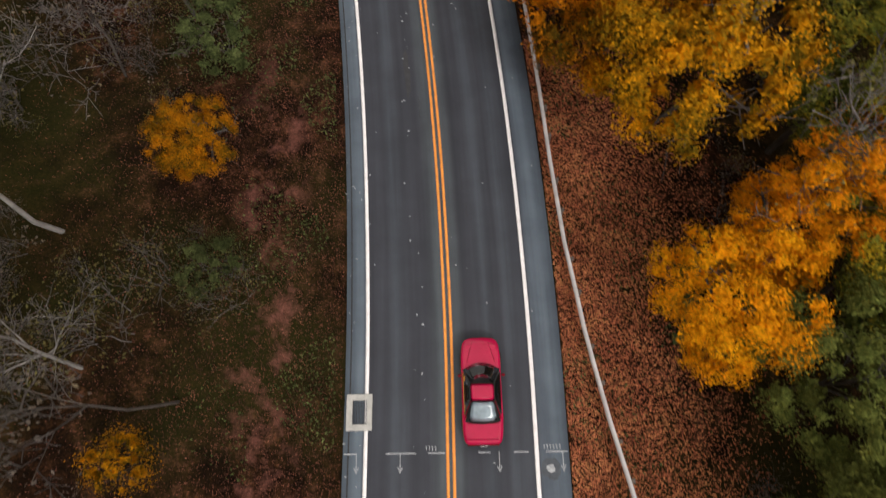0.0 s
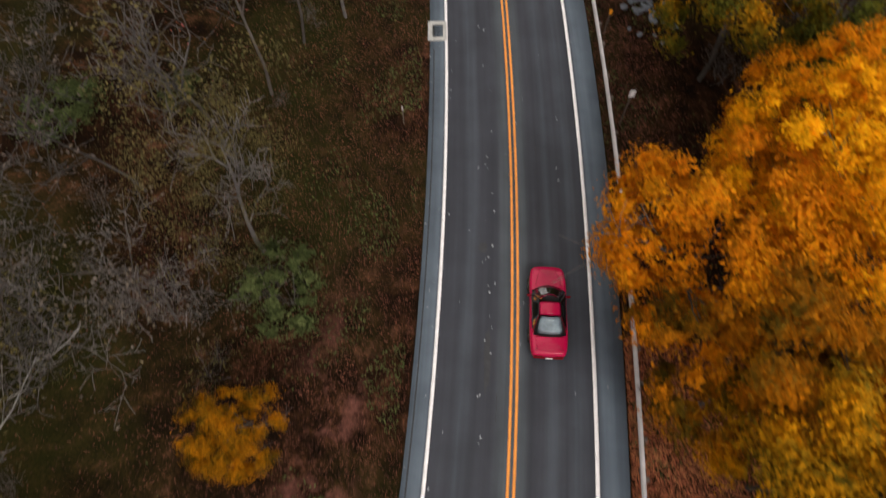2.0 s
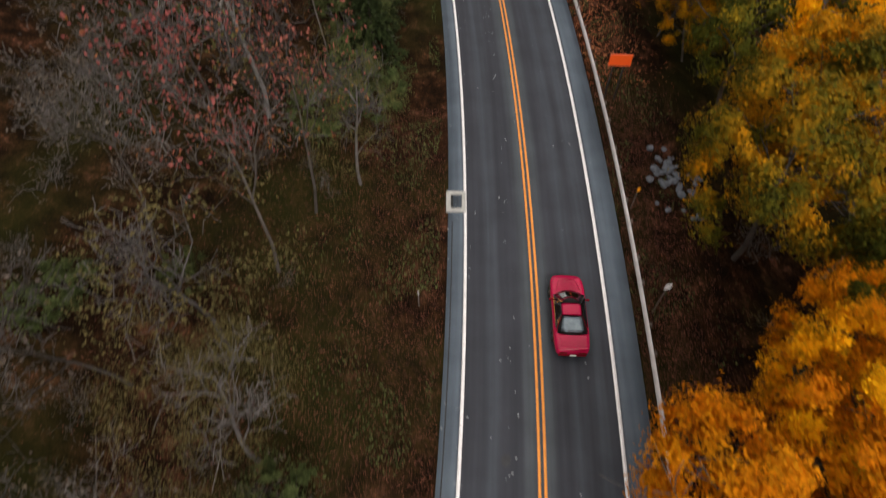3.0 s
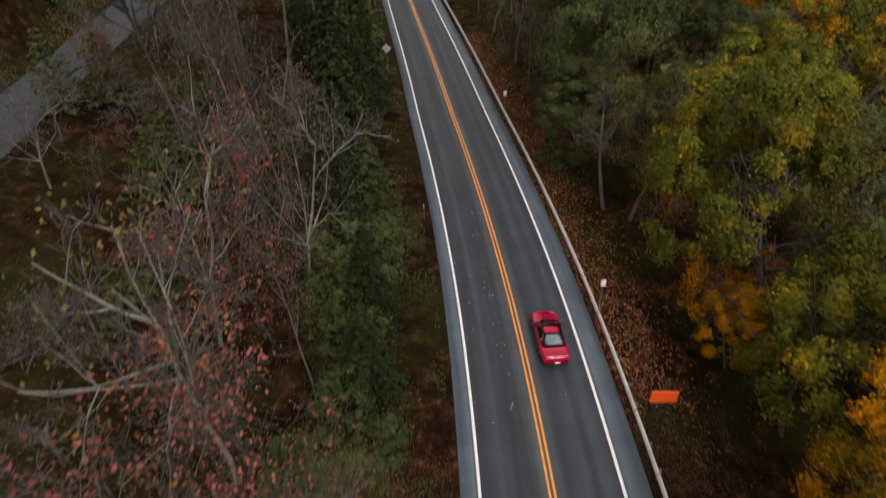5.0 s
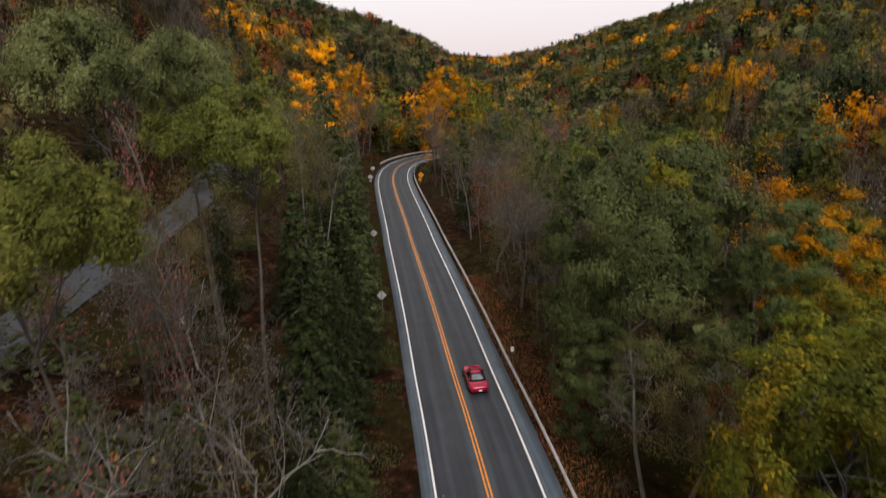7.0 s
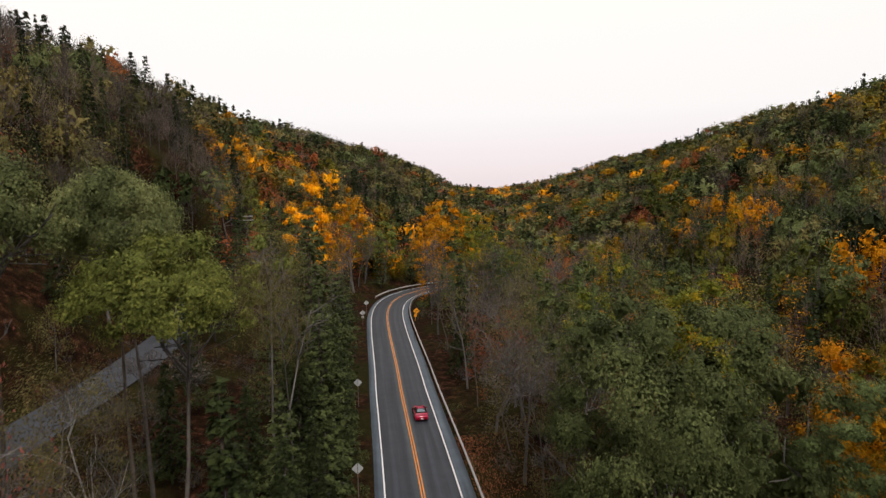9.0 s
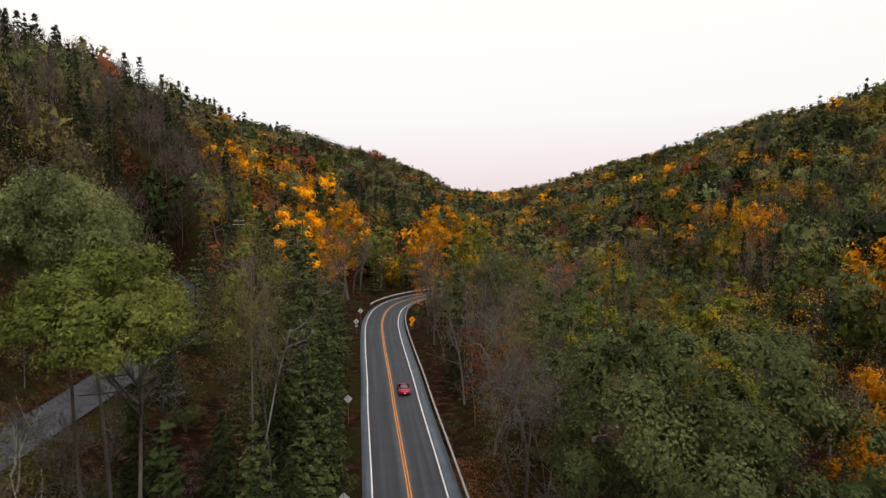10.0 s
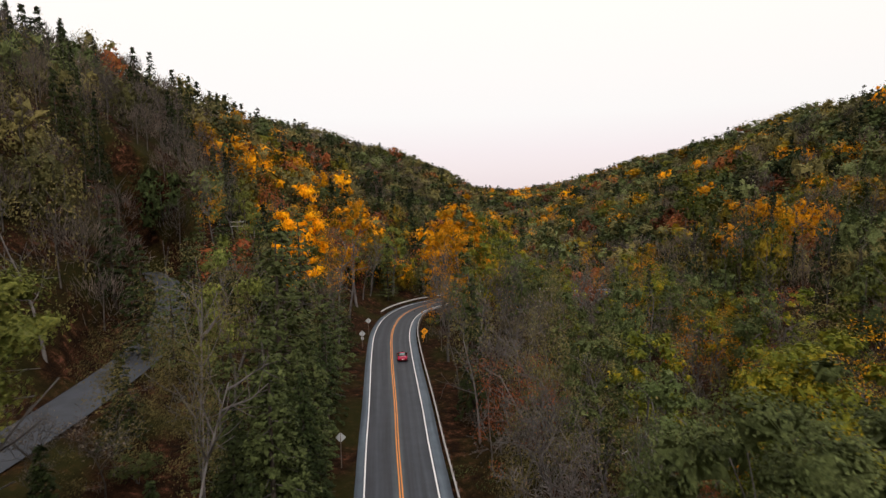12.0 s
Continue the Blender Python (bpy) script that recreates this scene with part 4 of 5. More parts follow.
def crown_cloud(seed, height, radius, base, clumps, per, size, gap=0.0, core=1, loose=0.16, flat=0.72, bulk=0.62):
    """A domed crown: rounded clumps of foliage over an uneven outline, each a dense inside under many small leaves."""
    rng = np.random.default_rng(seed)
    cz, hz = base + (height - base) * 0.46, (height - base) * 0.54
    lobes = rng.normal(size=(8, 3))
    lobes /= np.linalg.norm(lobes, axis=1)[:, None]
    amp = rng.uniform(-0.26, 0.26, 8)
    Cs, Ns, Ss = [], [], []
    for i in range(clumps):
        z = 1 - 1.6 * (i + 0.5) / clumps
        a = 2.39996 * i + rng.uniform(-0.5, 0.5)
        d = np.array([math.cos(a) * math.sqrt(1 - z * z), math.sin(a) * math.sqrt(1 - z * z), z]) + rng.normal(size=3) * 0.1
        d /= np.linalg.norm(d)
        if rng.random() < gap:
            continue
        f = (1 + float((amp * np.exp(-4 * (1 - lobes @ d))).sum())) * rng.uniform(0.74, 1.0) * (0.55 if i % 4 == 3 else 1.0)
        c = np.array([d[0] * radius * f, d[1] * radius * f, cz + d[2] * hz * f])
        lr = radius * 1.6 / math.sqrt(clumps) * rng.uniform(0.55, 1.45)
        m = max(4, int(per * (lr * math.sqrt(clumps) / (1.5 * radius)) ** 2))
        q = rng.normal(size=(m, 3))
        q /= np.linalg.norm(q, axis=1)[:, None]
        back = (q @ d) < -0.25
        q[back] *= -1
        shape = np.array([rng.uniform(0.85, 1.3), rng.uniform(0.85, 1.3), flat * rng.uniform(0.8, 1.2)])
        rr = lr * (rng.uniform(0.6 if core else 0.2, 1.15, m) + np.abs(rng.normal(0, loose, m)))[:, None]
        Cs.append(c + q * rr * shape)
        Ns.append(q * 0.9 + 0.4 * d + np.array([0, 0, 0.35]) + rng.normal(size=(m, 3)) * 0.42)
        Ss.append(np.full(m, size * radius / 4.1))
        if core:
            # a dense inside of larger overlapping sprays
            k = 16 if per > 30 else 9
            q = rng.normal(size=(k, 3))
            q /= np.linalg.norm(q, axis=1)[:, None]
            Cs.append(c + q * lr * shape * (bulk * rng.uniform(0.55, 1.1, k))[:, None])
            Ns.append(q + 0.3 * d + rng.normal(size=(k, 3)) * 0.45)
            Ss.append(np.full(k, lr * 0.5))
    return leaf_tris(rng, np.concatenate(Cs), np.concatenate(Ns), np.concatenate(Ss))


def twig_cloud(seed, height, radius, base, many, size):
    """The haze of fine twigs of a bare crown: slivers that rise and spread from the limbs."""
    rng = np.random.default_rng(seed)
    d = rng.normal(size=(many, 3))
    d /= np.linalg.norm(d, axis=1)[:, None]
    d[:, 2] = np.where(d[:, 2] < -0.4, -d[:, 2], d[:, 2])
    f = rng.uniform(0.25, 1.0, (many, 1)) ** 0.5
    C = d * f * np.array([radius, radius, (height - base) * 0.55]) + np.array([0, 0, base + (height - base) * 0.45])
    D = d * 0.8 + np.array([0, 0, 0.9]) + rng.normal(size=(many, 3)) * 0.45
    D /= np.linalg.norm(D, axis=1)[:, None]
    S = np.cross(D, rng.normal(size=(many, 3)))
    S /= np.maximum(np.linalg.norm(S, axis=1), 1e-6)[:, None]
    ln = size * rng.uniform(0.6, 1.6, (many, 1))
    V = np.stack([C - D * ln - S * size * 0.09, C - D * ln + S * size * 0.09, C + D * ln], 1).reshape(-1, 3)
    return V, np.arange(3 * many).reshape(many, 3)


def conifer_cloud(seed, height, radius, base, whorls, per, size, droop=0.25, soft=False):
    rng = np.random.default_rng(seed)
    Cs, Ns = [], []
    for i in range(whorls):
        f = (i + rng.uniform(0, 0.6)) / whorls
        z = base + (height - base) * f
        R = radius * (1 - f) ** (0.75 if soft else 0.9) + 0.12
        k = rng.integers(5, 8)
        for j in range(k):
            a = 2 * math.pi * (j + rng.uniform(-0.3, 0.3)) / k + i
            ln = R * rng.uniform(0.7, 1.12)
            m = max(3, int(per * ln / radius))
            t = rng.uniform(0.12, 1.0, m) ** 0.7
            side = rng.normal(size=m) * 0.16 * ln * (1.1 - t)
            x = math.cos(a) * ln * t - math.sin(a) * side
            y = math.sin(a) * ln * t + math.cos(a) * side
            zz = z - droop * ln * t ** 1.4 + rng.normal(size=m) * 0.08 + (0.25 * t * ln if soft else 0)
            Cs.append(np.stack([x, y, zz], 1))
            Ns.append(np.stack([np.full(m, math.cos(a) * 0.4), np.full(m, math.sin(a) * 0.4), np.ones(m)], 1) + rng.normal(size=(m, 3)) * 0.4)
    return leaf_quads(rng, np.concatenate(Cs), np.concatenate(Ns), size, 1.2)


def conifer_tris(*args):
    """A far conifer: its sprays as single corners of foliage."""
    V, F = conifer_cloud(*args)
    return V, F[:, :3].copy()


def make_tree(kind, seed, detail, wide, big):
    """A tree of one kind, 10 m high at scale 1: trunk, limbs or twigs, crown. wide: its crown radius; big: many small leaves, for tall trees."""
    fine, more = (0.72, 2.0) if big else (0.78, 1.7) if detail == "hero" else (1.0, 1.0)
    r = random.Random(seed)
    form, leaf, label, category = KINDS[kind]
    top = empty(kind if kind.endswith(("tree", "pine", "spruce", "bush", "shrub")) else kind + "_tree")
    wood, twigs, tips = Wood(), Wood(), []
    near, hero, tall = detail != "mid", detail == "hero", kind.startswith("tall")
    if form == "leafy":
        grow(r, wood, twigs, Vector((0, 0, -0.3)), Vector((r.uniform(-0.05, 0.05), r.uniform(-0.05, 0.05), 1)), 7.2 + 1.6 * tall, 0.15 - 0.06 * tall, 0, 2 if near else 1, tips, 0.22 - 0.1 * tall, (4, 5), low=0.35 + 0.45 * tall, spread=wide / 3.8)
        clear = 7.9 if tall else 2.0
        V, F = crown_cloud(seed, 10, wide, clear, *((130, 190 * more, 0.066 * fine, 0.0, 1, 0.2) if hero and leaf == "green" else (130, 92 * more, 0.10 * fine, 0.26, 1, 0.28) if hero else (74, 50 * more, 0.14 * fine, 0.12, 1, 0.3) if near else (46, 44, 0.165, 0.08, 1, 0.25)), bulk=0.6)
    elif form == "sparse":
        grow(r, wood, twigs, Vector((0, 0, -0.3)), Vector((r.uniform(-0.05, 0.05), r.uniform(-0.05, 0.05), 1)), 7.6 + 1.2 * tall, 0.12 - 0.04 * tall, 0, 3 if near and not tall else 2, tips, 0.25 - 0.1 * tall, (4, 6), low=0.35 + 0.4 * tall, spread=wide / 3.8)
        V, F = crown_cloud(seed, 10, wide, 6.2 if tall else 1.8, *((44, 120 * more, 0.075 * fine) if hero else (34, 74 * more, 0.10 * fine) if near else (28, 50, 0.135)), 0.2, 0, 0.3, 0.85)
    elif form == "bare":
        grow(r, wood, twigs, Vector((0, 0, -0.3)), Vector((r.uniform(-0.08, 0.08), r.uniform(-0.08, 0.08), 1)), 8.0, 0.12 if "pale" in kind else 0.09, 0, 4 if near else 3, tips, 0.32, (3, 5) if near else (4, 5), 0.16)
        rng = np.random.default_rng(seed)
        ends = np.array([tuple(p) for p, l in tips if l >= 2])
        many = (1000 if leaf == "pink" else 520) if near else 180
        pick = ends[rng.integers(0, len(ends), many)] + rng.normal(size=(many, 3)) * 0.25
        V, F = leaf_quads(rng, pick, rng.normal(size=pick.shape) + np.array([0, 0, 0.4]), 0.085 if near else 0.15)
    elif form == "bush":
        for i in range(5):
            grow(r, wood, twigs, Vector((r.uniform(-0.3, 0.3), r.uniform(-0.3, 0.3), -0.1)), Vector((r.uniform(-0.6, 0.6), r.uniform(-0.6, 0.6), 1)), 5.5, 0.07, 1, 2, tips, 0.3, (3, 4))
        V, F = crown_cloud(seed, 9, 4.6, 0.2, 44, 44, 0.15, 0.2, 1, 0.45, 0.8, 0.4)
    elif form == "brush":
        for i in range(7):
            grow(r, wood, twigs, Vector((r.uniform(-1.6, 1.6), r.uniform(-1.6, 1.6), -0.1)), Vector((r.uniform(-0.5, 0.5), r.uniform(-0.5, 0.5), 1)), 5.5, 0.06, 1, 2, tips, 0.35, (6, 8))
        rng = np.random.default_rng(seed)
        ends = np.array([tuple(p) for p, l in tips])
        pick = ends[rng.integers(0, len(ends), 260)] + rng.normal(size=(260, 3)) * 0.4
        V, F = leaf_quads(rng, pick, rng.normal(size=pick.shape) + np.array([0, 0, 0.5]), 0.17)
    else:
        pts = [Vector((0, 0, -0.3)), Vector((0.05, 0, 4)), Vector((0, 0.04, 9.6))]
        wood.limb(pts, (0.16, 0.11, 0.02), 7)
        for i in range(26):
            f = i / 26
            a, z, ln = i * 2.4, 1.5 + 7.6 * f, wide * 0.9 * (1 - f) + 0.1
            twigs.limb([Vector((0, 0, z)), Vector((math.cos(a) * ln, math.sin(a) * ln, z - 0.2 * ln))], (0.035, 0.01), 3)
        soft = form == "pine"
        V, F = conifer_cloud(seed, 10, wide, 0.8, (26 if near else 18) if not soft else (20 if near else 15), (34 if near else 22) * (1.5 if near and big else 1), (0.17 if near else 0.24) * (0.7 if big else 1), 0.08 if soft else 0.3, soft)
    bark = {"bare": M_PALE if "pale" in kind else M_BARK, "spruce": M_DARKBARK, "pine": M_DARKBARK, "leafy": M_DARKBARK if "green" in kind else M_BARK}.get(form, M_TWIG)
    if wood.n:
        t = new("trunk" if form not in ("bush", "brush") else "stem", wood.mesh("trunk", bark))
        t.parent = top
    if twigs.n:
        t = new("branchwork", twigs.mesh("branchwork", M_TWIG))
        t.parent, t["kind"] = top, "stuff"
    c = new("crown", np_mesh("crown", V, F, LEAF[leaf], True))
    c.parent = top
    return tagged(top, label, category)


KINDS = {
    "orange_maple_tree": ("leafy", "orange", "maple with dense bright orange autumn leaves", "tree"),
    "turning_maple_tree": ("leafy", "turning", "maple turning from olive green to orange", "tree"),
    "golden_tree": ("leafy", "gold", "tree with golden yellow autumn leaves", "tree"),
    "yellow_green_tree": ("leafy", "yellowgreen", "tree turning from green to yellow", "tree"),
    "green_tree": ("leafy", "green", "broad tree still in dull green leaf", "tree"),
    "lime_tree": ("leafy", "lime", "tree with light yellowish green leaves", "tree"),
    "tall_lime_tree": ("leafy", "lime", "tall tree with a light yellowish green crown on a long trunk", "tree"),
    "tall_olive_tree": ("sparse", "olive", "tall thinning tree with a grey-green crown on a long trunk", "tree"),
    "tall_green_tree": ("leafy", "grove", "tall tree with a soft grey-green crown", "tree"),
    "olive_tree": ("sparse", "olive", "thinning tree with grey-olive leaves", "tree"),
    "rust_tree": ("sparse", "rust", "thinning tree with rust-red leaves", "tree"),
    "sparse_gold_tree": ("sparse", "gold", "half-bare tree with scattered yellow leaves", "tree"),
    "bare_tree": ("bare", "brown", "leafless grey-brown tree with fine twigs", "tree"),
    "pale_bare_tree": ("bare", "olive", "leafless tree with pale grey limbs", "tree"),
    "pink_tree": ("bare", "pink", "nearly bare tree with scattered pinkish leaves", "tree"),
    "spruce": ("spruce", "needle", "dark green spruce with drooping boughs", "conifer"),
    "white_pine": ("pine", "pine", "soft grey-green pine with upswept boughs", "conifer"),
    "green_bush": ("bush", "green", "low dark green leafy bush", "bush"),
    "yellow_bush": ("bush", "gold", "small bush with yellow leaves", "bush"),
    "brown_shrub": ("brush", "brown", "tangle of leafless brown brushwood", "shrub"),
    "olive_shrub": ("brush", "olive", "straggly shrub with olive leaves", "shrub"),
}
BASE_R = {"leafy": 4.7, "sparse": 4.4, "bare": 4.0, "bush": 4.8, "brush": 4.6, "spruce": 2.7, "pine": 3.6}
VARIANTS = {"hero": 1, "near": 2, "mid": 2}
made = {}
rt = random.Random(77)


def plant(kind, x, y, height, radius, detail="near", turn=None):
    """Sets a tree of that height and crown radius with its foot on the ground."""
    form = KINDS[kind][0]
    pick = rt.randrange(VARIANTS[detail])
    wide, big = BASE_R[form], False
    if form in ("leafy", "sparse"):
        wide = min((1.9, 2.6, 3.8), key=lambda q: abs(math.log(10 * radius / height / q)))
        big = height > 14 and detail != "mid"
    elif form in ("spruce", "pine"):
        wide = min((1.5, 2.1, 3.0), key=lambda q: abs(math.log(10 * radius / height / q)))
        big = height > 12
    key = (kind, detail, pick, wide, big)
    k = radius / (wide * 1.08 if form in ("leafy", "sparse") else wide)
    m = Matrix.LocRotScale((x, y, gz(x, y) - 0.05), Euler((0, 0, rt.uniform(0, 6.28) if turn is None else turn)), (k, k, height / 10))
    if key not in made:
        made[key] = make_tree(kind, sum(map(ord, kind)) + 31 * pick + {"mid": 500, "near": 0, "hero": 250}[detail] + int(wide * 10), detail, wide, big)
        made[key].matrix_basis = m
        made[key]["group"] = "trees of the valley wood"
        return
    ob = copy_thing(made[key], Matrix())
    ob.matrix_basis = m


def to_top(kind, x, y, top_z, radius):
    if y > 60 or x < -12:
        # crowns keep clear of the shoulders
        short = radius * 0.92 + 5.9 - float(np.sqrt(((LINE - np.array((x, y))) ** 2).sum(1).min()))
        if short > 0:
            x += short * (1 if x > float(np.interp(y, LINE[:BEND, 1], LINE[:BEND, 0])) else -1)
    dc = float(np.sqrt(((CAM_XY - np.array((x, y))) ** 2).sum(1).min()))
    detail = "hero" if (dc < 33 or (kind == "green_tree" and radius > 5)) and KINDS[kind][0] in ("leafy", "sparse") else "near" if dc < 62 else "mid"
    plant(kind, x, y, top_z - gz(x, y), radius, detail)
    TAKEN.append((x, y, radius))


TAKEN = []
CAM_XY = np.array([e[:2] for _, e, _, _ in PATH])
# east of the road
for row in (
    ("golden_tree", 9.0, 15.0, 12.5, 4.3), ("orange_maple_tree", 5.6, 22.6, 10.5, 4.8), ("orange_maple_tree", 11.5, 22.5, 13.5, 4.5), ("orange_maple_tree", 9.2, 28.4, 11.5, 3.2), ("orange_maple_tree", 10.6, 5.4, 7.4, 3.4),
    ("orange_maple_tree", 13.8, 9.0, 8.5, 3.0), ("orange_maple_tree", 9.0, 25.6, 12.5, 3.8), ("pale_bare_tree", 13.4, 17.5, 13.5, 4.4), ("yellow_green_tree", 16.5, 15.0, 9.0, 3.6), ("orange_maple_tree", 14.5, 28.0, 14.5, 4.8), ("golden_tree", 7.0, 18.0, 11.5, 4.0), ("yellow_green_tree", 17.0, 7.0, 9.5, 3.6), ("lime_tree", 14.4, 2.6, 8.5, 3.4), ("yellow_green_tree", 17.0, -2.0, 7.5, 3.0), ("lime_tree", 14.0, -3.5, 8.0, 3.5), ("pale_bare_tree", 14.5, 12.0, 12.0, 4.0),
    ("turning_maple_tree", 7.8, 37.4, 12.2, 4.7), ("yellow_green_tree", 13.0, 34.0, 10.5, 4.0), ("pale_bare_tree", 12.5, 37.0, 13.5, 3.6), ("golden_tree", 9.6, 42.0, 12.0, 4.0),
    ("yellow_green_tree", 8.3, 50.3, 11.5, 4.6), ("golden_tree", 5.9, 54.5, 5.5, 2.6), ("sparse_gold_tree", 4.0, 56.5, 6.5, 2.4), ("yellow_green_tree", 6.0, 62.0, 16.6, 6.2), ("olive_tree", -0.8, 70.0, 13.8, 3.0), ("golden_tree", 13.0, 91.0, 18.6, 3.8),
    ("yellow_green_tree", 6.0, 66.0, 16.5, 3.6), ("olive_tree", 1.2, 69.5, 14.5, 3.2), ("sparse_gold_tree", 3.2, 65.2, 11.0, 2.8), ("green_tree", 0.2, 83.4, 22.2, 8.6), ("green_tree", 8.8, 80.0, 18.4, 4.6), ("golden_tree", 13.6, 85.0, 17.5, 4.4), ("turning_maple_tree", 16.5, 91.0, 18.0, 4.6), ("turning_maple_tree", 20.0, 82.0, 16.5, 4.4),
    ("yellow_green_tree", 12.5, 77.0, 16.5, 5.0), ("olive_tree", -6.6, 88.0, 12.8, 3.4), ("green_tree", -3.5, 76.0, 10.0, 3.2), ("rust_tree", 4.0, 72.5, 8.0, 2.2),
    ("bare_tree", -9.0, 96.0, 14.0, 4.8), ("olive_tree", -11.2, 101.0, 16.0, 4.4), ("bare_tree", -14.5, 107.0, 14.0, 4.8), ("rust_tree", -15.6, 113.0, 15.5, 4.4), ("olive_tree", -10.5, 110.0, 14.0, 3.6),
    ("pale_bare_tree", -5.2, 98.5, 17.6, 4.0), ("green_tree", -2.0, 103.0, 17.5, 4.2), ("yellow_green_tree", 5.2, 100.0, 21.6, 5.4), ("sparse_gold_tree", 9.0, 105.0, 21.0, 4.2), ("rust_tree", -2.5, 95.0, 16.0, 2.0),
    ("bare_tree", -19.5, 121.0, 16.0, 4.0), ("olive_tree", -22.0, 128.0, 17.0, 4.0), ("olive_tree", -12.0, 122.0, 17.0, 4.2), ("bare_tree", -25.5, 138.0, 17.0, 4.0), ("bare_tree", -28.5, 148.0, 18.0, 4.2),
    ("olive_tree", -22.0, 141.0, 20.0, 4.5), ("sparse_gold_tree", -31.0, 160.0, 20.0, 4.0), ("bare_tree", -32.5, 168.0, 20.0, 3.6), ("golden_tree", -35.5, 186.0, 25.0, 4.4), ("golden_tree", -33.0, 196.0, 28.5, 5.2),
    ("golden_tree", -38.3, 197.0, 21.0, 3.8), ("yellow_green_tree", -26.0, 194.0, 24.0, 5.0), ("golden_tree", -28.0, 181.0, 22.0, 4.0), ("yellow_green_tree", -24.0, 172.0, 20.0, 4.5), ("spruce", -38.0, 232.0, 22.0, 4.0),
):
    to_top(*row)
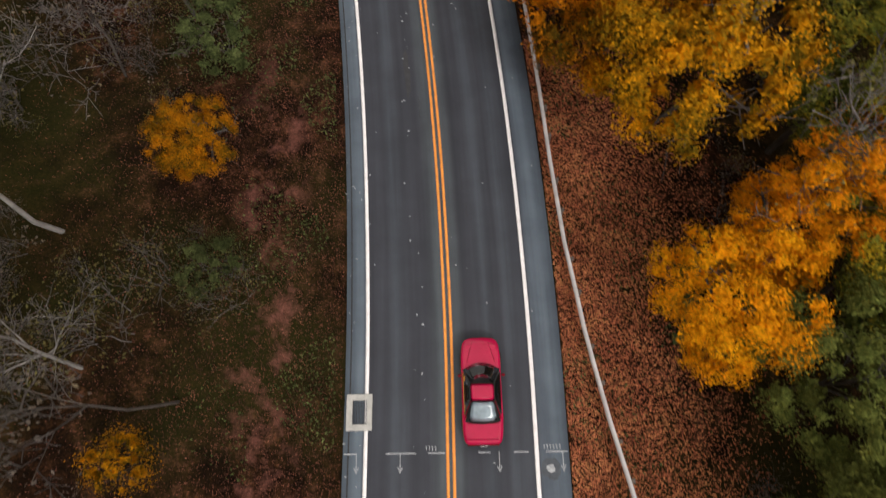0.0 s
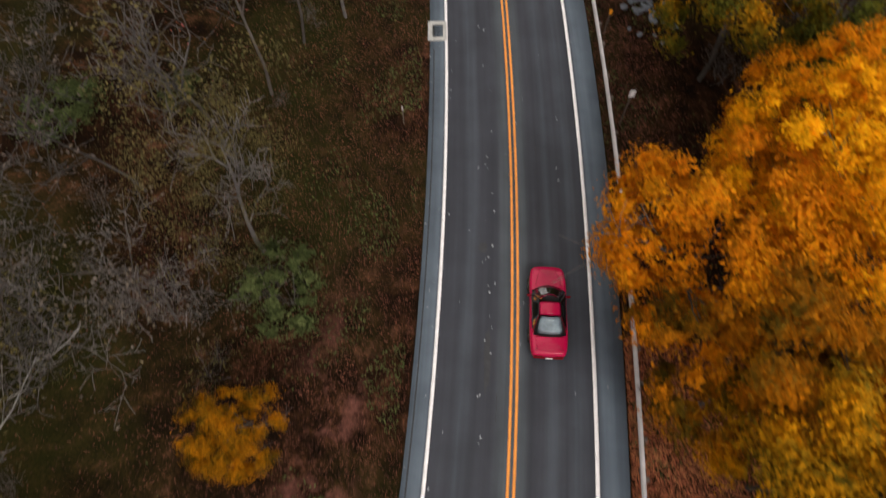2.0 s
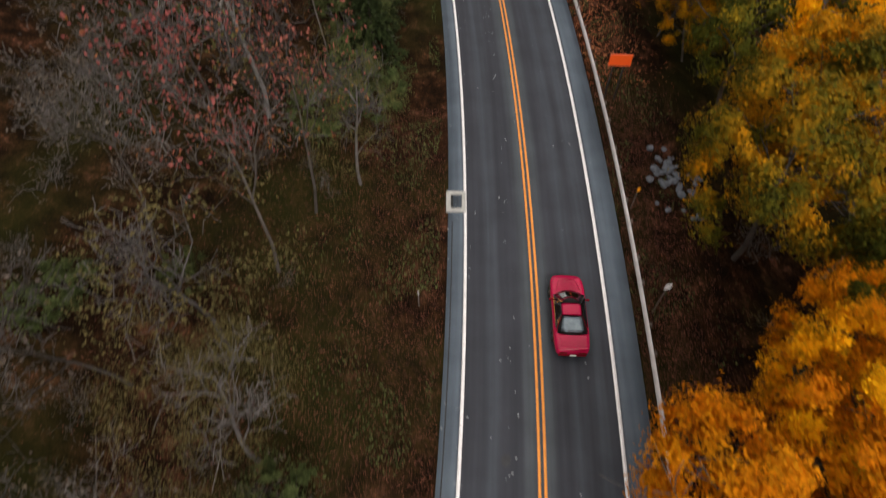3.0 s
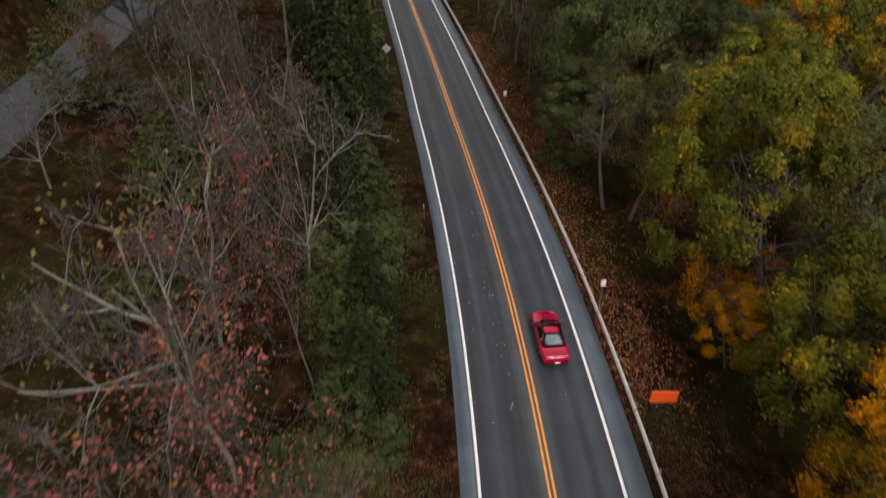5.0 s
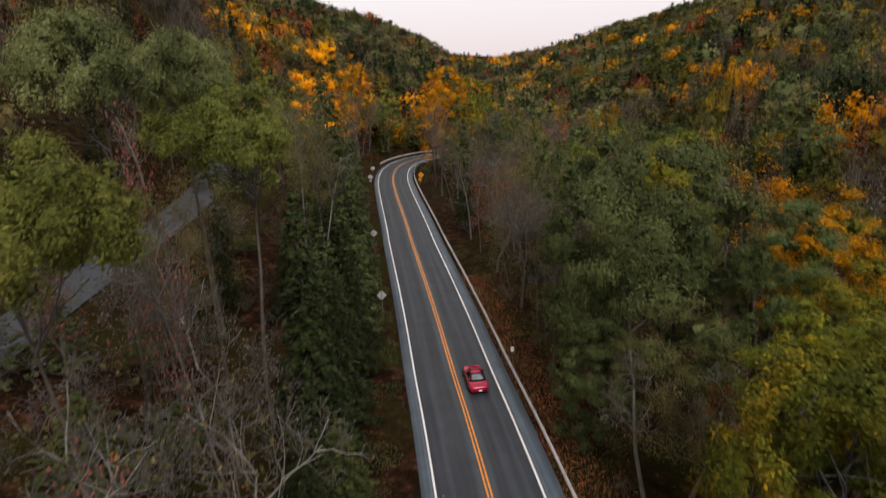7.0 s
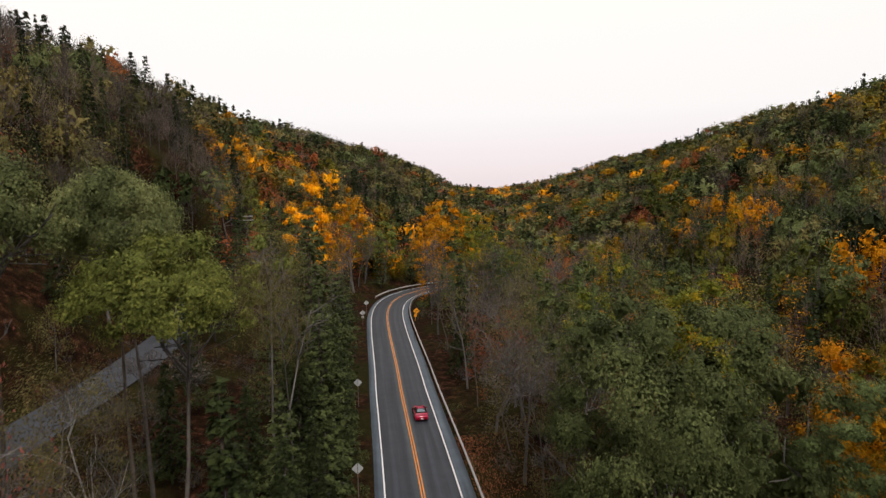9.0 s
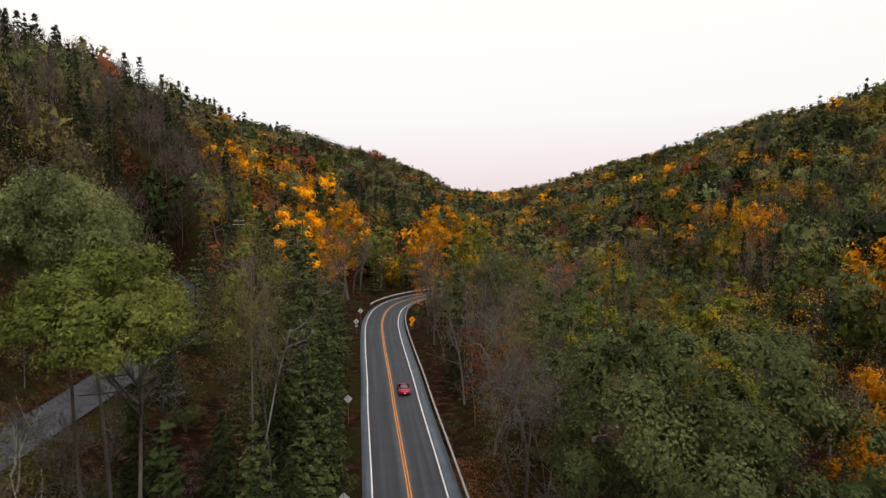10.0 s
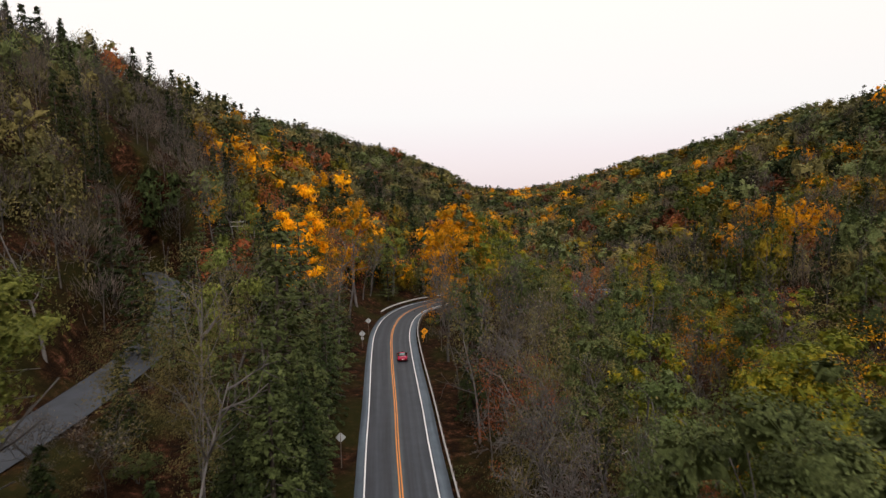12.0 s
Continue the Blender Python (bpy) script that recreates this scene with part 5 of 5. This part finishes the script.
# west of the road
for row in (
    ("spruce", -27.0, 92.0, 13.0, 3.0), ("spruce", -30.6, 96.0, 14.0, 3.2), ("white_pine", -28.8, 101.5, 14.0, 3.4), ("spruce", -33.4, 101.0, 14.0, 3.0), ("spruce", -34.0, 92.5, 12.0, 3.0), ("tall_lime_tree", -27.9, 73.8, 26.2, 4.4), ("tall_lime_tree", -37.6, 84.5, 25.8, 4.6), ("tall_lime_tree", -25.2, 53.6, 25.4, 3.6), ("tall_olive_tree", -24.9, 62.6, 23.8, 2.6), ("tall_green_tree", -34.6, 69.0, 31.0, 4.2),
    ("tall_green_tree", -33.2, 77.0, 30.0, 4.0), ("tall_olive_tree", -29.0, 86.2, 23.8, 3.4), ("tall_olive_tree", -29.4, 91.5, 21.6, 2.6), ("tall_olive_tree", -34.0, 98.0, 25.6, 3.6),
    ("pink_tree", -27.9, 61.0, 22.4, 2.4),
    ("golden_tree", -11.7, 13.3, 5.0, 2.0), ("yellow_bush", -13.0, -0.3, 4.2, 1.3), ("yellow_bush", -11.6, -3.4, 3.5, 1.2), ("pale_bare_tree", -17.5, 9.5, 12.5, 4.6), ("pale_bare_tree", -15.6, 3.4, 9.0, 3.4),
    ("olive_shrub", -14.5, 5.0, 4.5, 2.4), ("olive_tree", -13.6, 22.0, 11.5, 3.0), ("bare_tree", -16.5, 18.0, 10.5, 3.6), ("bare_tree", -20.0, 24.0, 12.5, 4.2), ("pink_tree", -15.8, 31.0, 14.5, 4.6),
    ("pink_tree", -15.2, 35.2, 14.5, 4.2), ("olive_tree", -13.4, 38.0, 9.8, 2.6), ("pale_bare_tree", -20.0, 41.5, 20.0, 5.0), ("pale_bare_tree", -24.5, 49.5, 18.0, 4.6), ("pale_bare_tree", -21.0, 55.5, 17.0, 4.4),
    ("pink_tree", -17.6, 46.6, 16.0, 2.8), ("pink_tree", -23.5, 45.0, 13.5, 4.0), ("green_bush", -16.8, 51.0, 4.8, 2.6), ("green_bush", -17.5, 57.5, 5.5, 2.8), ("spruce", -19.8, 61.0, 9.5, 2.4), ("green_bush", -16.0, 46.5, 4.0, 2.0),
    ("spruce", -22.2, 68.8, 20.6, 3.0), ("bare_tree", -24.5, 62.0, 14.5, 4.0), ("bare_tree", -27.0, 58.0, 14.0, 4.0), ("spruce", -22.3, 75.0, 13.0, 2.6), ("spruce", -24.6, 80.0, 13.0, 2.8),
    ("bare_tree", -37.0, 66.0, 12.0, 3.6), ("bare_tree", -33.0, 71.5, 17.5, 3.8), ("pale_bare_tree", -36.4, 78.0, 17.0, 3.8), ("bare_tree", -30.2, 66.0, 17.0, 3.6), ("bare_tree", -40.5, 84.0, 15.0, 3.6), ("lime_tree", -46.0, 121.0, 23.0, 4.4), ("olive_tree", -70.0, 121.0, 33.0, 5.4), ("olive_tree", -82.0, 118.0, 42.0, 6.0), ("spruce", -66.0, 133.0, 24.0, 4.2), ("spruce", -63.5, 140.0, 23.0, 4.0), ("spruce", -78.0, 142.0, 30.0, 4.4), ("white_pine", -58.0, 128.0, 20.0, 4.0), ("white_pine", -27.2, 85.0, 14.0, 3.2), ("white_pine", -29.5, 99.5, 20.0, 3.6),
    ("spruce", -32.0, 105.0, 17.0, 3.2), ("spruce", -30.5, 109.5, 14.0, 2.8), ("white_pine", -37.0, 115.5, 26.5, 5.0), ("white_pine", -41.5, 126.0, 25.5, 5.0), ("olive_tree", -49.0, 129.0, 26.5, 4.5),
    ("spruce", -36.5, 122.0, 14.0, 2.8), ("white_pine", -40.5, 137.0, 18.0, 3.8), ("bare_tree", -44.5, 143.5, 18.6, 4.2), ("white_pine", -49.0, 146.0, 27.0, 5.0), ("olive_tree", -46.5, 156.0, 17.0, 3.6), ("sparse_gold_tree", -52.5, 158.0, 24.0, 4.5),
    ("orange_maple_tree", -58.0, 166.0, 30.0, 4.6), ("sparse_gold_tree", -53.0, 172.0, 26.0, 4.5), ("rust_tree", -54.0, 184.0, 24.0, 4.5), ("golden_tree", -58.0, 195.0, 30.0, 5.0), ("sparse_gold_tree", -64.0, 183.0, 30.0, 5.0),
    ("spruce", -15.2, 48.6, 6.8, 2.4), ("spruce", -16.2, 53.4, 8.4, 2.6), ("green_bush", -18.4, 53.0, 5.5, 2.6), ("green_bush", -17.0, 60.6, 5.0, 2.4), ("green_bush", -19.6, 57.0, 6.0, 2.8), ("green_bush", -13.6, 44.2, 3.2, 1.8),
    ("white_pine", -19.0, 64.5, 8.5, 2.6), ("green_bush", -16.5, 42.0, 4.5, 2.4), ("spruce", -24.0, 83.5, 13.0, 2.6), ("white_pine", -25.4, 90.8, 12.0, 2.8), ("spruce", -28.4, 103.0, 13.0, 2.6), ("white_pine", -33.6, 112.0, 15.0, 3.2),
    ("white_pine", -34.4, 118.0, 13.0, 2.8), ("spruce", -38.8, 131.0, 14.0, 2.8), ("white_pine", -43.0, 149.5, 14.0, 3.2), ("spruce", -47.6, 161.5, 13.0, 2.6), ("white_pine", -38.5, 108.0, 17.0, 3.8), ("bare_tree", -42.0, 117.0, 20.0, 4.0),
    ("spruce", -70.0, 158.0, 24.0, 3.6), ("spruce", -73.5, 166.0, 27.0, 3.8), ("spruce", -67.5, 168.0, 25.0, 3.6),
):
    to_top(*row)


# bare trees along the near side of the side road
for i, y in enumerate((54, 60, 66, 71, 76.5, 84, 89, 95)):
    x = float(np.interp(y, LLINE[:, 1], LLINE[:, 0])) + (5.6, 8.4, 6.4, 11.0)[i % 4]
    to_top(("bare_tree", "pale_bare_tree", "bare_tree", "pink_tree", "olive_tree")[i % 5], x, y, gz(x, y) + (8.0, 9.5, 7.0)[i % 3], (3.0, 3.6, 2.8)[i % 3])


def road_gap(x, y):
    return float(np.sqrt(((LINE - np.array((x, y))) ** 2).sum(1).min()))


def side_gap(x, y):
    return float(np.sqrt(((LLINE - np.array((x, y))) ** 2).sum(1).min()))


def free(x, y, r, loose=0.56):
    return all((x - a) ** 2 + (y - b) ** 2 > (loose * (r + q)) ** 2 for a, b, q in TAKEN)


def choose(r, table):
    q = r.random() * sum(w for _, w in table)
    for k, w in table:
        q -= w
        if q <= 0:
            return k
    return table[-1][0]


WEST = (("bare_tree", 5), ("pale_bare_tree", 2), ("olive_tree", 0.8), ("pink_tree", 0.5))
WEST_MID = (("white_pine", 2), ("spruce", 2), ("olive_tree", 2), ("bare_tree", 2.5), ("green_tree", 1))
WEST_FAR = (("bare_tree", 3), ("olive_tree", 3), ("lime_tree", 2), ("white_pine", 1), ("spruce", 1), ("sparse_gold_tree", 1))
EAST = (("green_tree", 2), ("yellow_green_tree", 2), ("golden_tree", 2), ("orange_maple_tree", 2), ("pale_bare_tree", 0.8), ("olive_tree", 1))
EAST_MID = (("green_tree", 3), ("yellow_green_tree", 1.6), ("olive_tree", 1.4), ("golden_tree", 1.5), ("orange_maple_tree", 1.2))
EAST_FAR = (("green_tree", 2), ("olive_tree", 3), ("bare_tree", 2.5), ("yellow_green_tree", 1.5), ("sparse_gold_tree", 1), ("spruce", 0.7))
rf_ = random.Random(21)
count = 0
for tries in range(2600):
    y = rf_.uniform(-14, 215)
    off = rf_.choice((-1, 1, 1)) * rf_.uniform(9, 46)
    if off > 30 or (off > 0 and y > 150):
        off *= 1.3
    cx = float(np.interp(y, LINE[:BEND, 1], LINE[:BEND, 0]))
    x = cx + off
    rg = road_gap(x, y)
    r = rf_.uniform(2.6, 4.2)
    lim = 11.0 if off < 0 and y < 42 else (9.0 if off < 0 else 12.5 if y < 60 else 17.0 if y < 96 else 9.0)
    if rg < lim or rg < r + 5.5 or side_gap(x, y) < r * 0.5 + 3.0 or not free(x, y, r) or (off < -13 and 66 < y < 178 and rf_.random() < (0.6 if y < 112 else 0.85)):
        continue
    far = y > (50 if off > 0 else 112)
    kind = choose(rf_, (WEST_FAR if far else WEST_MID if y > 58 else WEST) if off < 0 else (EAST_FAR if y > 96 else EAST_MID if far else EAST))
    h = rf_.uniform(9, 15) if y < 40 else rf_.uniform(7, 10.5) if off < -13 and y < 112 else rf_.uniform(13, 20)
    if KINDS[kind][0] == "spruce":
        r *= 0.75
    dc = float(np.sqrt(((CAM_XY - np.array((x, y))) ** 2).sum(1).min()))
    plant(kind, x, y, h, r, "near" if dc < 36 else "mid")
    TAKEN.append((x, y, r))
    count += 1
    if count > 300:
        break

# underwood
rb = random.Random(8)
count = 0
for tries in range(6000):
    y = rb.choice((rb.uniform(-10, 70), rb.uniform(-10, 190)))
    off = rb.choice((-1, -1, 1)) * rb.uniform(6.6, 32)
    cx = float(np.interp(y, LINE[:BEND, 1], LINE[:BEND, 0]))
    x = cx + off
    rg = road_gap(x, y)
    if rg < (9.5 if y < 42 else 7.0) or side_gap(x, y) < 4.6 or (off > 0 and rg < 11 and y < 62):
        continue
    r = rb.uniform(0.8, 2.3)
    kind = choose(rb, (("brown_shrub", 3.5), ("olive_shrub", 4), ("green_bush", 1.0), ("yellow_bush", 0.1)))
    plant(kind, x, y, r * rb.uniform(1.2, 2.0), r, "mid")
    count += 1
    if count > 270:
        break


# ---- the wooded slopes ----
def far_woods():
    """Crowns of the distant woods, joined by kind of foliage."""
    rng = np.random.default_rng(5)
    protos = {}
    for nm in ("green", "olive", "gold", "orange", "yellowgreen", "rust", "brown", "needle"):
        for v in range(4):
            if nm == "needle":
                protos[nm, v, 0] = conifer_tris(900 + v, 10, 2.9, 0.4, 19, 8, 0.40)
                protos[nm, v, 1] = conifer_tris(930 + v, 10, 3.0, 0.4, 11, 5, 0.62)
            elif nm == "brown":
                protos[nm, v, 0] = twig_cloud(900 + v, 10, 4.4, 1.5, 330, 0.55)
                protos[nm, v, 1] = twig_cloud(930 + v, 10, 4.6, 1.0, 110, 0.95)
            else:
                thin = nm in ("rust", "olive") and v > 1
                protos[nm, v, 0] = crown_cloud(900 + v, 10, 4.5, 1.0, *((26, 22, 0.23, 0.18, 0, 0.24, 0.9) if thin else (22, 24, 0.22, 0.06, 1, 0.26, 0.85, 0.6)))
                protos[nm, v, 1] = crown_cloud(930 + v, 10, 4.6, 0.8, 13, 15, 0.33, 0.05, 1, 0.26, 0.85, 0.6)
    buckets, sticks = {}, []
    pts = []
    # rows of the slopes by distance up the valley
    for u0, u1, step in ((20, 250, 7.4), (250, 520, 10), (520, 1280, 17)):
        for u in np.arange(u0, u1, step):
            for w in np.concatenate([np.arange(-215, -41, step), np.arange(33, 330, step)]):
                pts.append((u + rng.uniform(-0.5, 0.5) * step, w + rng.uniform(-0.5, 0.5) * step, step))
            for w in np.arange(-41, 33, step):
                if u > 225:
                    pts.append((u + rng.uniform(-0.5, 0.5) * step, w + rng.uniform(-0.5, 0.5) * step, step))
    pts = np.array(pts)
    X, Y = 0.988 * pts[:, 1] - 0.156 * pts[:, 0], 0.156 * pts[:, 1] + 0.988 * pts[:, 0]
    Z = ground_z(X, Y)
    dr = np.full(len(X), 1e9)
    for ln in (LINE, LLINE):
        for i in range(0, len(ln), 2):
            q = np.hypot(X - ln[i, 0], Y - ln[i, 1])
            dr = np.minimum(dr, q - (4 if ln is LINE else 1))
    for x, y, z, (u, w, step), d in zip(X, Y, Z, pts, dr):
        if d < 4.5 or (w > 0 and u < 190 and w < 58) or (w < 0 and u < 110 and w > -52) or any((x - a) ** 2 + (y - b) ** 2 < (0.5 * (4 + q)) ** 2 for a, b, q in TAKEN):
            continue
        zone = noise.noise(Vector((x * 0.018, y * 0.018, 1.5)))
        if w < 0:
            ang = math.degrees(math.atan2(-w, u - 50))
            warm = 0.36 * (1 - smooth(19, 25, ang)) * (1 - smooth(330, 420, u))
            table = (("brown", 2.6 * smooth(18, 26, ang) + 1.0), ("needle", 1.9 + 0.6 * smooth(300, 400, u)), ("olive", 1.0 + 0.9 * (1 - smooth(18, 26, ang))), ("gold", 0.03 + 3 * warm), ("orange", 0.02 + 2.2 * warm), ("rust", 0.15 + 1.2 * warm), ("green", 0.1 + 0.6 * (1 - smooth(18, 26, ang))), ("yellowgreen", 0.1 + 2 * warm))
        else:
            k = 1 if zone > 0.1 else 0.35
            table = (("green", 2.3), ("olive", 2.3), ("needle", 1.9 if u > 160 else 0.6), ("gold", 1.0 * k), ("orange", 0.6 * k), ("yellowgreen", 1.3), ("rust", 0.5), ("brown", 2.0))
        q = rng.random() * float(sum(t[1] for t in table))
        for nm, wt in table:
            q -= float(wt)
            if q <= 0:
                break
        lod = 0 if u < 270 else 1
        V, F = protos[nm, int(rng.integers(4)), lod]
        s = rng.uniform(0.78, 1.3) * (1.0 if step < 9 else 1.3 if step < 12 else 1.9)
        hz = rng.uniform(1.0, 1.65) * (1.25 if nm == "needle" else 1.0)
        a = rng.uniform(0, 6.28)
        c, sn = math.cos(a), math.sin(a)
        W = np.stack([(V[:, 0] * c - V[:, 1] * sn) * s + x, (V[:, 0] * sn + V[:, 1] * c) * s + y, V[:, 2] * hz + z - (4.4 if w > 0 else 2.4)], 1)
        b = buckets.setdefault(nm, [[], [], 0, []])
        b[3].append(np.full(len(W), rng.uniform(-0.5, 0.5), dtype=np.float32))
        b[0].append(W)
        b[1].append(F + b[2])
        b[2] += len(W)
        if u < 260:
            sticks.append((x, y, z, 10 * hz, s, nm))
    words = {"green": "green", "olive": "grey-olive", "gold": "golden", "orange": "orange", "yellowgreen": "yellow-green", "rust": "rust-red", "brown": "bare brown", "needle": "dark conifer"}
    for nm, b in buckets.items():
        me = np_mesh("far_woods", np.concatenate(b[0]), np.concatenate(b[1]), FAR_LEAF[nm], True)
        me.attributes.new("tone", "FLOAT", "POINT").data.foreach_set("value", np.concatenate(b[3]))
        tagged(new("far_woods", me), words[nm] + " crowns of the woods on the valley slopes", "woods", kind="stuff")
    wood = Wood()
    r = random.Random(4)
    for x, y, z, h, s, nm in sticks:
        p = Vector((x, y, z - 0.3))
        wood.limb([p, p + Vector((r.uniform(-0.3, 0.3), r.uniform(-0.3, 0.3), h * 0.5)), p + Vector((r.uniform(-0.5, 0.5), r.uniform(-0.5, 0.5), h * 0.92))], (0.16, 0.11, 0.02), 3)
        if nm in ("brown", "olive", "rust"):
            for i in range(14 if nm == "brown" else 6):
                a, f = r.uniform(0, 6.28), r.uniform(0.35, 0.85)
                ln = r.uniform(1.5, 3.6)
                q = p + Vector((0, 0, h * f))
                wood.limb([q, q + Vector((math.cos(a) * ln, math.sin(a) * ln, ln * r.uniform(0.5, 1.1)))], (0.06, 0.015), 3)
    tagged(new("far_trunks", wood.mesh("far_trunks", M_BARK)), "grey trunks and limbs of the woods on the slopes", "woods", kind="stuff")


far_woods()


# ---- fallen leaves and grass on the verges ----
def verge():
    rng = np.random.default_rng(9)
    for n, y0, y1, side, spread, size, material, label in (
            (60000, -9, 20, 1, 3.8, 0.046, M_LITTER, "reddish brown fallen leaves lying on the guardrail verge"),
            (20000, 18, 48, 1, 2.4, 0.040, M_DULLLITTER, "dull brown fallen leaves behind the guardrail"),
            (12000, 48, 110, 1, 2.2, 0.055, M_LITTER, "reddish brown fallen leaves along the far verge"),
            (64000, -9, 46, -1, 7.5, 0.034, M_DULLLITTER, "dull brown fallen leaves on the grassy verge")):
        s = rng.uniform(arc_of_y(y0), arc_of_y(y1), n)
        off = side * ((4.95 if side > 0 else 4.6) + np.abs(rng.normal(0, 1, n)) * spread)
        px, py = np.interp(s, ARC, LINE[:, 0]), np.interp(s, ARC, LINE[:, 1])
        tx, ty = np.interp(s, ARC, TAN[:, 0]), np.interp(s, ARC, TAN[:, 1])
        X, Y = px + ty * off, py - tx * off
        Z = ground_z(X, Y) + 0.03
        N = rng.normal(size=(n, 3)) * 0.45 + np.array([0, 0, 1])
        V, F = leaf_quads(rng, np.stack([X, Y, Z], 1), N, size)
        tagged(new("leaf_litter", np_mesh("leaf_litter", V, F, material)), label, "leaves", kind="stuff")
    # tufts of grass, standing blades
    n = 44000
    s = rng.uniform(arc_of_y(-8), arc_of_y(120), n)
    off = np.where(rng.random(n) < 0.6, -1, 1) * (4.9 + np.abs(rng.normal(0.9, 2.6, n)))
    px, py = np.interp(s, ARC, LINE[:, 0]), np.interp(s, ARC, LINE[:, 1])
    tx, ty = np.interp(s, ARC, TAN[:, 0]), np.interp(s, ARC, TAN[:, 1])
    X, Y = px + ty * off, py - tx * off
    keep = np.sin(X * 1.1 + 2 * np.sin(Y * 0.5)) + np.sin(Y * 0.8) > 0.2
    X, Y = X[keep], Y[keep]
    C = np.stack([X, Y, ground_z(X, Y) + 0.05], 1)
    V, F = leaf_quads(rng, C, rng.normal(size=C.shape) * 0.7 + np.array([0, 0, 0.4]), 0.065)
    tagged(new("grass", np_mesh("grass", V, F, LEAF["green"])), "dull green grass and weeds along the asphalt edge", "grass", kind="stuff")


verge()


# ---- what moves ----
CAR_ROWS = ((0.0, 2.53, 1.34), (0.5, 6.8, 1.34), (1.0, 11.2, 1.35), (1.5, 15.97, 1.40), (2.0, 20.95, 1.44), (2.5, 26.1, 1.47), (3.0, 31.25, 1.53), (3.5, 36.25, 1.6),
            (4.5, 47.5, 1.7), (5.5, 59.9, 1.74), (6.0, 66.9, 1.72), (6.5, 75.2, 1.68), (7.0, 83.3, 1.65), (7.5, 91.5, 1.65), (8.5, 108.3, 1.7), (9.5, 124.5, 1.7),
            (10.0, 132.0, 1.68), (10.5, 139.2, 1.66), (11.0, 146.2, 1.68), (11.5, 153.0, 1.72), (12.0, 159.7, 1.8))


def motions():
    rows = []
    for t, y, off in CAR_ROWS:
        rows.append((t, frame_at(arc_of_y(y), off, road_z(off) + 0.0)))
    walk(car, rows)
    # the rims have five equal spokes, so a turn is keyed to the nearest equal spoke
    ts = [i / 10 for i in range(121)]
    ss = np.interp(ts, [q[0] for q in CAR_ROWS], [arc_of_y(q[1]) for q in CAR_ROWS])
    for wh in wheels:
        base = wh.matrix_basis.copy()
        turn, rows = 0.0, []
        for i, t in enumerate(ts):
            if i:
                a = math.degrees((ss[i] - ss[i - 1]) / 0.31)
                turn -= (a + 36) % 72 - 36 + (72 if (a + 36) % 72 < 36 else 0)
            rows.append((t, base @ pose(0, 0, 0, turn)))
        walk(wh, rows)


motions()
